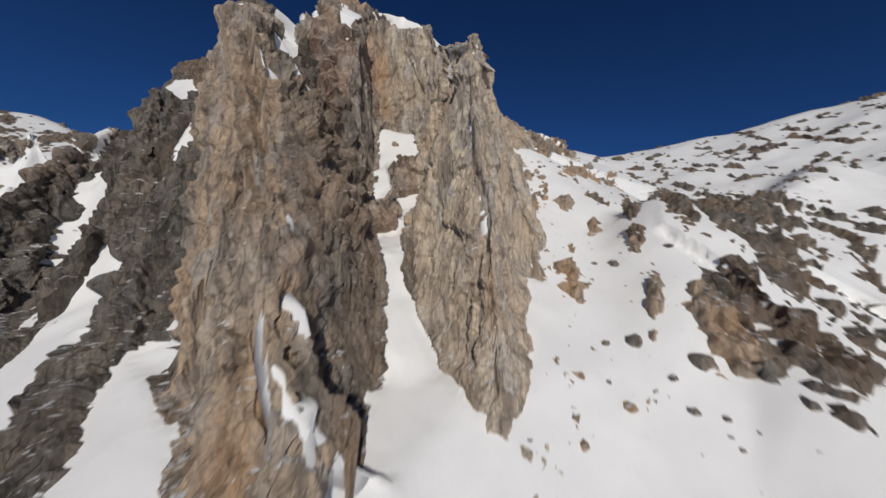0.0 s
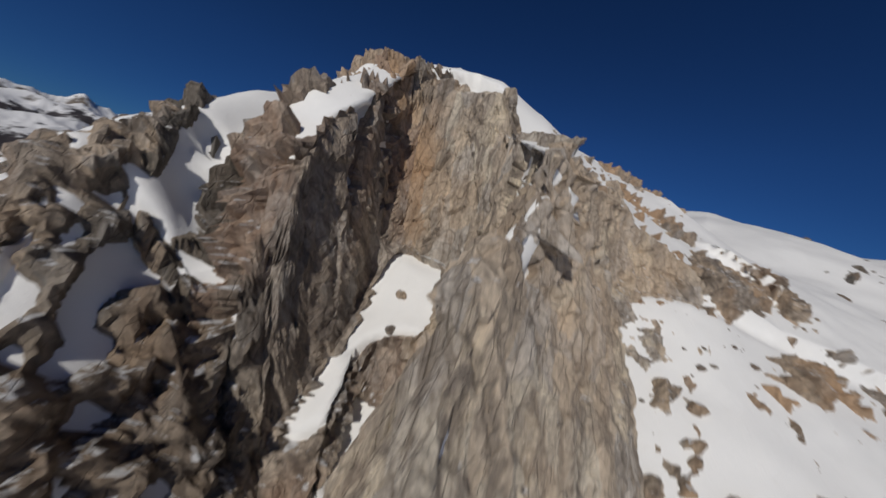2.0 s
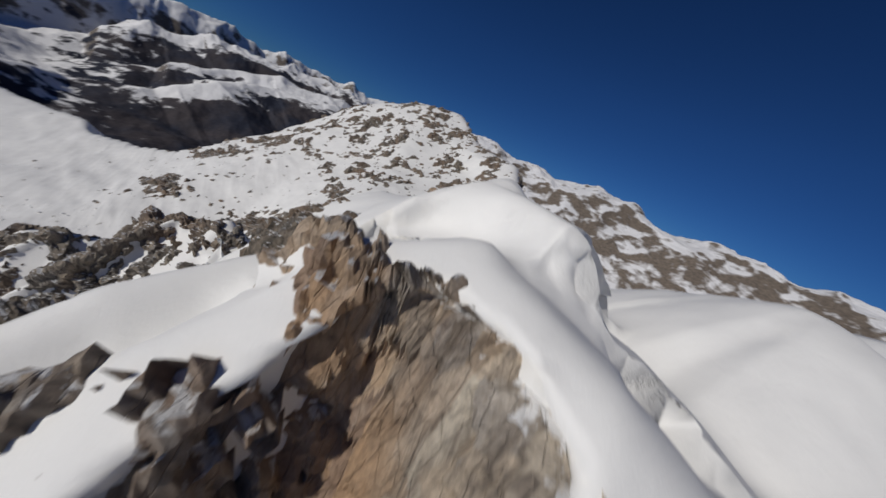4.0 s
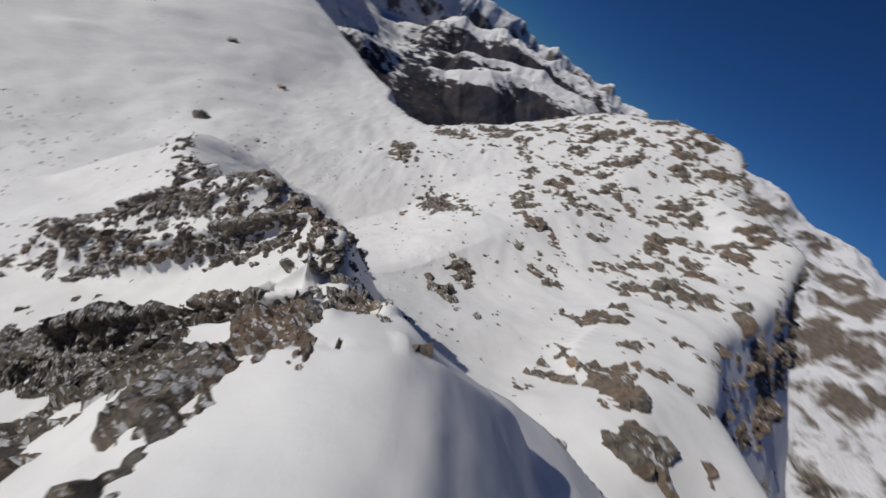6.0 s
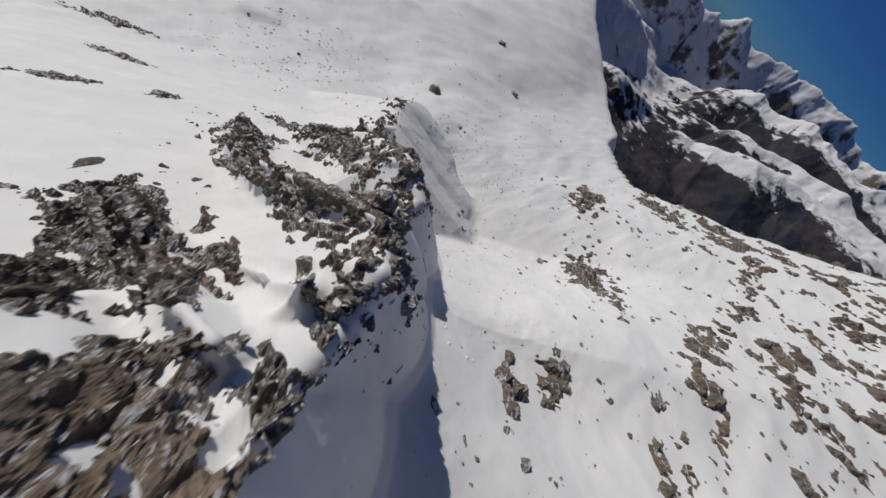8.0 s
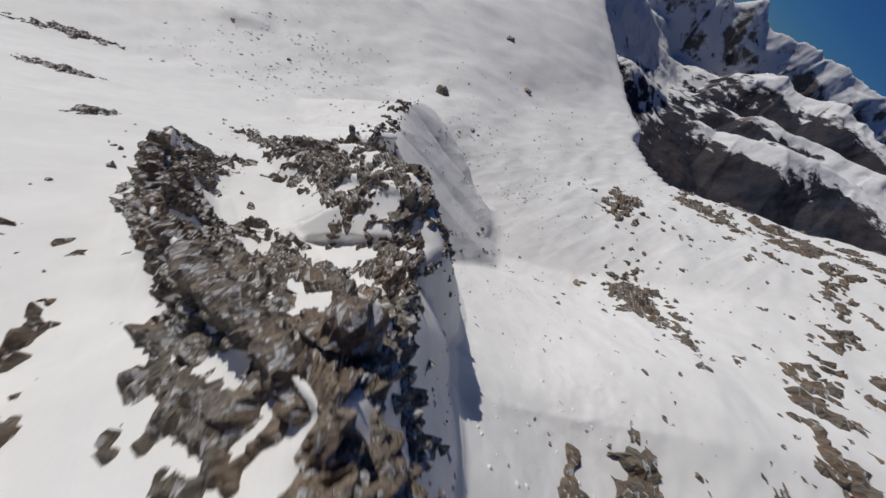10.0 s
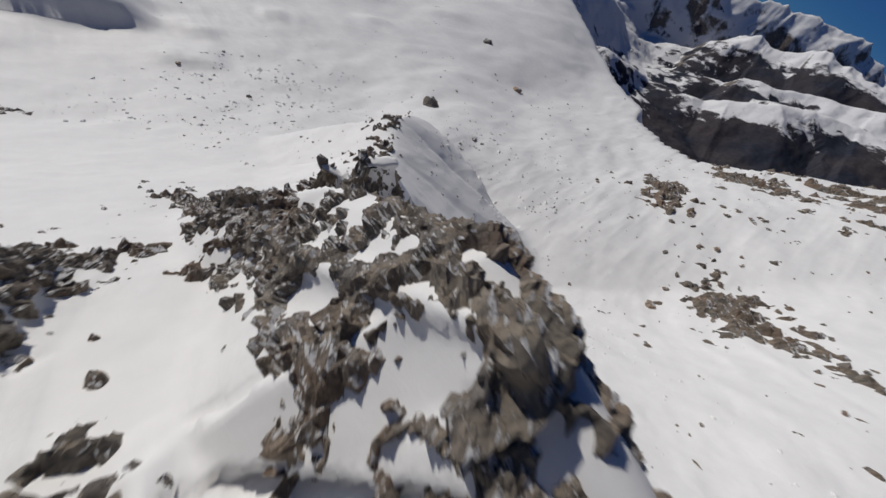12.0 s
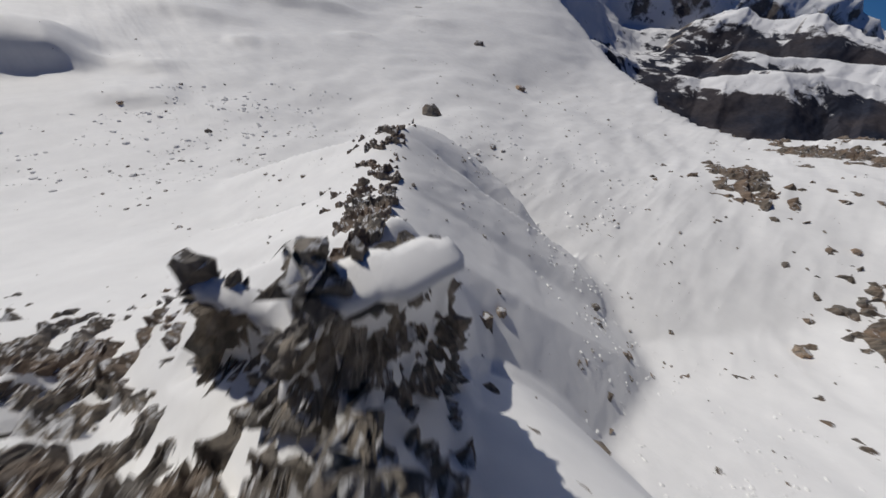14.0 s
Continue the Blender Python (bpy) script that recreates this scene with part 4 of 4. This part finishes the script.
def bowl_bias(x, y, z, slope):
    b = np.full(x.shape, -6.0)
    for cx, cy, rx, ry, turn in BOWL:
        b = np.maximum(b, 2.4 * spot(x, y, cx, cy, rx * 1.15, ry * 1.15, turn))
    d, side, _ = along(x, y, RIM)
    b = np.maximum(b, np.where((slope > 0.9) & (d < 60), 0.9, -6.0))
    b = np.clip(b, -6, 0.9) + 3.4 * clumps(x, y, z, 26) + 2.2 * clumps(x, y, z, 9, 2.0) - 2.4
    for cx, cy, rx, ry, turn in BOWL[:8] + [(-508, 48, 30, 12, 0.8)]:
        b = np.maximum(b, 3.0 * spot(x, y, cx, cy, rx, ry, turn) - 0.6 + 1.8 * clumps(x, y, z, 8))
    return np.clip(b, -4, 1.8)


rocks((-690, -48, -30, 390), 1.4, 3.6, bowl_bias, [
    dict(name="outcrop", lines=[[(cx, cy, 0), (cx + 1, cy, 0)] for cx, cy, *_ in group], material=UMBER, group="outcrops in the bowl", label=label)
    for group, label in ((BOWL[:1], "long brown outcrop in the middle of the snow bowl"), (BOWL[1:2], "brown flat outcrop half buried in snow"),
                         (BOWL[2:8], "tan boulders and ledges in the bowl's snow"), (BOWL[8:13], "brown ledges below the rim of the bowl"),
                         (BOWL[13:17], "brown crags along the rim of the bowl"), (BOWL[17:], "dark ledges at the far end of the bowl"))])


# ---- loose stones ----
def boulder_mesh(name, seed, material, flat=0.7, detail=2):
    bm = bmesh.new()
    bmesh.ops.create_icosphere(bm, subdivisions=detail, radius=1.0)
    p = np.array([v.co for v in bm.verts])
    chop = 1.0 + 0.28 * blocks(p[:, 0] * 1.1 + seed, p[:, 1] * 1.1, p[:, 2] * 1.1) + 0.15 * perlin(p[:, 0] * 2, p[:, 1] * 2 + seed, p[:, 2] * 2)
    for v, k in zip(bm.verts, chop):
        v.co = Vector((v.co.x * k, v.co.y * k * 0.85, v.co.z * k * flat))
    me = bpy.data.meshes.new(name)
    bm.to_mesh(me)
    bm.free()
    me.materials.append(material)
    return me


def ground_at(x, y):
    x, y = np.array([float(x)]), np.array([float(y)])
    z, nx, ny, n, slope = surface(x, y)
    return float((z + snow_depth(x, y, z, slope) / np.maximum(n, 0.5))[0])


SHAPES = [boulder_mesh("boulder", s, CLIFF if s % 2 else CRAG, 0.75) for s in range(5)]
BOULDERS = [  # place on the map and half-width
    (-296, -162, 8.0), (-514, -225, 8.5), (-572, -361, 9.0), (-279, 59, 3.4), (-83, 156, 4.2), (-75, 174, 3.6), (-112, 148, 3.0), (-130, 118, 2.6),
    (-177, -17, 1.6), (-230, 0, 2.0), (-162, -191, 1.9), (-133, -239, 2.1), (-290, -99, 2.6), (-350, 60, 2.4), (30, 33, 1.3), (24, 36, 1.0), (20, 30, 0.8),
    (16, 62, 1.0), (22, 70, 1.1), (28, 48, 0.9), (-9, 57, 0.6), (-10.5, 60, 0.8), (-36.6, 76, 0.7), (-34.4, 74.6, 0.6), (-49, 70, 0.4), (-37, 66, 0.5), (-38.5, 67, 0.35)]
for n, (bx, by, size) in enumerate(BOULDERS):
    ob = new("boulder", SHAPES[n % 5])
    ob.matrix_world = pose(bx, by, ground_at(bx, by) - 0.12 * size, 12 * math.sin(n), 10 * math.cos(2 * n), 77 * n) @ Matrix.Diagonal((size, size, size, 1))
    tagged(ob, "large brown boulder sunk in the snow" if size > 3 else "brown weathered boulder half sunk in snow", "boulder", "boulders on the snow")


def stones(name, label, seed, fields, material, category):
    """Small stones strewn over the snow: an icosahedron each, bent out of shape."""
    rng = np.random.RandomState(seed)
    g = (1 + 5 ** 0.5) / 2
    base = np.array([(-1, g, 0), (1, g, 0), (-1, -g, 0), (1, -g, 0), (0, -1, g), (0, 1, g), (0, -1, -g), (0, 1, -g), (g, 0, -1), (g, 0, 1), (-g, 0, -1), (-g, 0, 1)]) / 1.9
    faces = [(0, 11, 5), (0, 5, 1), (0, 1, 7), (0, 7, 10), (0, 10, 11), (1, 5, 9), (5, 11, 4), (11, 10, 2), (10, 7, 6), (7, 1, 8),
             (3, 9, 4), (3, 4, 2), (3, 2, 6), (3, 6, 8), (3, 8, 9), (4, 9, 5), (2, 4, 11), (6, 2, 10), (8, 6, 7), (9, 8, 1)]
    xs, ys, ss = [], [], []
    for cx, cy, rx, ry, count, size in fields:
        a, r = rng.rand(count) * 2 * np.pi, rng.rand(count) ** 0.6
        xs.append(cx + rx * r * np.cos(a))
        ys.append(cy + ry * r * np.sin(a))
        ss.append(size * (0.3 + 1.7 * rng.rand(count) ** 4))
    x, y, s = (np.concatenate(v) for v in (xs, ys, ss))
    keep = clumps(x, y, 0 * x, 17, 4.0) > rng.rand(len(x)) * 0.9 - 0.35
    x, y, s = x[keep], y[keep], s[keep]
    z, nx, ny, n, slope = surface(x, y)
    z = z + snow_depth(x, y, z, slope) / np.maximum(n, 0.5)
    turn = rng.rand(len(x)) * 6.28
    c, d = np.cos(turn)[:, None], np.sin(turn)[:, None]
    v = base[None] * (0.75 + 0.5 * rng.rand(len(x), 12, 1)) * s[:, None, None] * np.array([1.25, 0.85, 0.62])
    v = np.stack([v[..., 0] * c - v[..., 1] * d + x[:, None], v[..., 0] * d + v[..., 1] * c + y[:, None], v[..., 2] + z[:, None] + 0.1 * s[:, None]], -1)
    f = (np.array(faces)[None] + 12 * np.arange(len(x))[:, None, None]).reshape(-1, 3)
    me = bpy.data.meshes.new(name)
    me.from_pydata(v.reshape(-1, 3).tolist(), [], f.tolist())
    me.materials.append(material)
    return tagged(new(name, me), label, category, kind="stuff")


stones("scattered_stones", "small dark stones strewn over the snowfields", 3, [
    (-240, -60, 90, 90, 900, 0.38), (-155, -185, 75, 55, 300, 0.4), (-230, -130, 120, 70, 700, 0.45), (-150, -150, 60, 40, 160, 0.45), (-330, 20, 120, 70, 220, 0.5), (-420, -120, 160, 120, 220, 0.8),
    (-180, 60, 70, 70, 160, 0.5), (-130, 125, 60, 50, 130, 0.5), (-600, -160, 200, 120, 130, 1.0), (-260, -300, 200, 120, 130, 0.7), (-410, -292, 30, 12, 60, 0.5), (-500, -415, 8, 8, 40, 0.5), (-560, -495, 10, 10, 50, 0.6), (-630, -592, 12, 12, 60, 0.7), (28, 48, 26, 40, 320, 0.34),
    (-110, -60, 40, 40, 90, 0.4), (-300, 150, 120, 80, 200, 0.8), (-70, 10, 30, 40, 80, 0.35)], CRAG, "stones")
stones("snow_clods", "lumps of old snow lying on the slopes below the crest", 8, [
    (-150, -185, 80, 60, 900, 0.7), (-190, -225, 80, 45, 500, 0.75), (-212, 35, 40, 36, 1300, 0.3), (-235, -12, 34, 24, 500, 0.35), (-160, 70, 50, 40, 500, 0.35), (-290, -60, 70, 60, 600, 0.7)], SNOW, "snow")


# ---- distance ----
def toward_far(az, rise, r):
    """A far place on the map from its bearing and its height angle in degrees, seen from the middle of the crest."""
    return (-100 - r * math.sin(radians(az)), 30 + r * math.cos(radians(az)), 5 + r * math.tan(radians(rise)))


WEST_RIDGES = [  # crest lines as bearing, height angle and distance, then the slopes of both flanks and how far the snow reaches down them
    ([(98.2, -8.2, 2300), (96.3, -6.7, 2320), (93.8, -5.4, 2360), (91.6, -4.3, 2400), (90, -3.4, 2500), (86, -2.2, 2600), (78, -0.8, 2700), (66, 0.4, 2800)], 0.34, 0.36, 190),
    ([(98.8, -5.6, 2750), (97.5, -4.1, 2750), (95.7, -3.4, 2780), (93.2, -3.0, 2800), (90.9, -2.1, 2850), (86, -0.6, 2900), (76, 0.6, 2950)], 0.45, 0.45, 125),
    ([(104.5, -4.6, 3300), (103.6, -2.9, 3300), (101.6, -2.1, 3300), (98.9, -1.4, 3350), (96.5, -0.9, 3350), (94.1, -0.1, 3400), (90.3, 0.8, 3400), (84, 1.3, 3400), (74, 1.6, 3400), (60, 1.8, 3400)], 0.45, 0.42, 250),
    ([(120, -1.6, 3300), (113, -1.2, 3650), (108, 0.8, 3850), (103, 0.6, 4050), (100, 1.6, 4200), (95, 2.7, 4400), (88, 2.2, 4620), (80, 3.0, 4800), (70, 2.8, 4900), (56, 2.8, 4950)], 1.0, 1.0, 620),
    ([(88.5, -6.4, 2700), (86.5, -4.4, 2750), (84.5, -2.6, 2800), (80, -1.6, 2850), (72, -0.4, 2900), (60, 0.5, 2900)], 0.6, 0.7, 150),
    ([(150, -3.0, 2000), (131, -3.6, 2100), (122, -4.9, 2300), (117, -5.4, 2700), (113.5, -5.0, 3400), (110.5, -4.0, 4100)], 0.6, 0.62, 800),
    ([(115.5, -8.2, 2500), (111.5, -7.4, 2900), (106.2, -6.6, 3400)], 0.4, 0.34, 130),
    ([(113, -10.2, 1900), (109.5, -10.2, 2100), (106, -10.2, 2350)], 0.5, 0.6, 60)]


def build_west():
    """The deep valley in the west with the spurs that run down into it and the range behind."""
    r = 1150 * (5100 / 1150) ** np.linspace(0, 1, 330)
    az, r = np.meshgrid(np.radians(np.concatenate([np.arange(56, 122, 0.12), np.arange(122, 205, 0.6)])), r)
    x, y = -100 - r * np.sin(az), 30 + r * np.cos(az)
    warp = 70 * fbm(x / 420, y / 420, 0 * x + 2.2, 4)
    z = -440 + 0.03 * np.maximum(0, r - 2400) + 30 * fbm(x / 600, y / 600, 0 * x + 5.0, 3)
    cover = np.full(x.shape, -1.0)
    for line, left, right, down in WEST_RIDGES:
        line = [toward_far(*p) for p in line]
        wx, wy = x + warp * step(1150, 2600, r), y - 0.7 * warp * step(1150, 2600, r)
        z = smax(z, ridge(wx, wy, line, left, right, crown=22), 26)
        cover = np.maximum(cover, 1.2 - along(wx, wy, line)[0] / down)
    carved = ridged(x / 640 + 0.4 * perlin(x / 700, y / 700, 0 * x), y / 520, 0 * x + 1.7, 4, 0.45) - 0.7
    high = step(-400, -80, z) * step(2500, 3600, r)
    z += (10 + 74 * high) * carved + 7 * fbm(x / 90, y / 90, 0 * x, 3)
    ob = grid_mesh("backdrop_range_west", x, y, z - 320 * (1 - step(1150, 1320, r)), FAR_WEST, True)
    ob.data.attributes.new("cover", "FLOAT", "POINT").data.foreach_set("value", np.clip(cover, -1, 1.4).ravel().astype(np.float32))
    return tagged(ob, "distant snowy mountain range above a dark wooded valley", "mountain", kind="structure")


def far_range(name, az0, az1, near, far, seed, top_angle, rough, material, label):
    az, r = np.meshgrid(np.radians(np.linspace(az0, az1, int((az1 - az0) * 6))), np.linspace(near, far, 200))
    x, y = -60 - r * np.sin(az), 60 + r * np.cos(az)
    rise = step(near + 0.12 * (far - near), far * 0.9, r) ** 1.3
    top = 62 + np.tan(np.radians(top_angle)) * far * 0.85 * (1 + 0.35 * perlin(az * 9, 0 * az, 0 * az + seed))
    z = -660 + (top + 660) * rise
    z += (0.3 + rise) * rough * far * (ridged(x / (0.24 * far), y / (0.24 * far), 0 * x + seed, 6, 0.42) - 0.5) - 900 * step(far * 0.9, far, r)
    z -= 300 * (1 - step(near, near + 150, r))
    ob = grid_mesh(name, x, y, z, material, True)
    return tagged(ob, label, "mountain", kind="structure")


build_west()
far_range("backdrop_range_north", -85, 62, 1000, 3300, 4.4, 2.7, 0.026, FAR_NORTH, "far mountainside streaked with snow and brown rock")
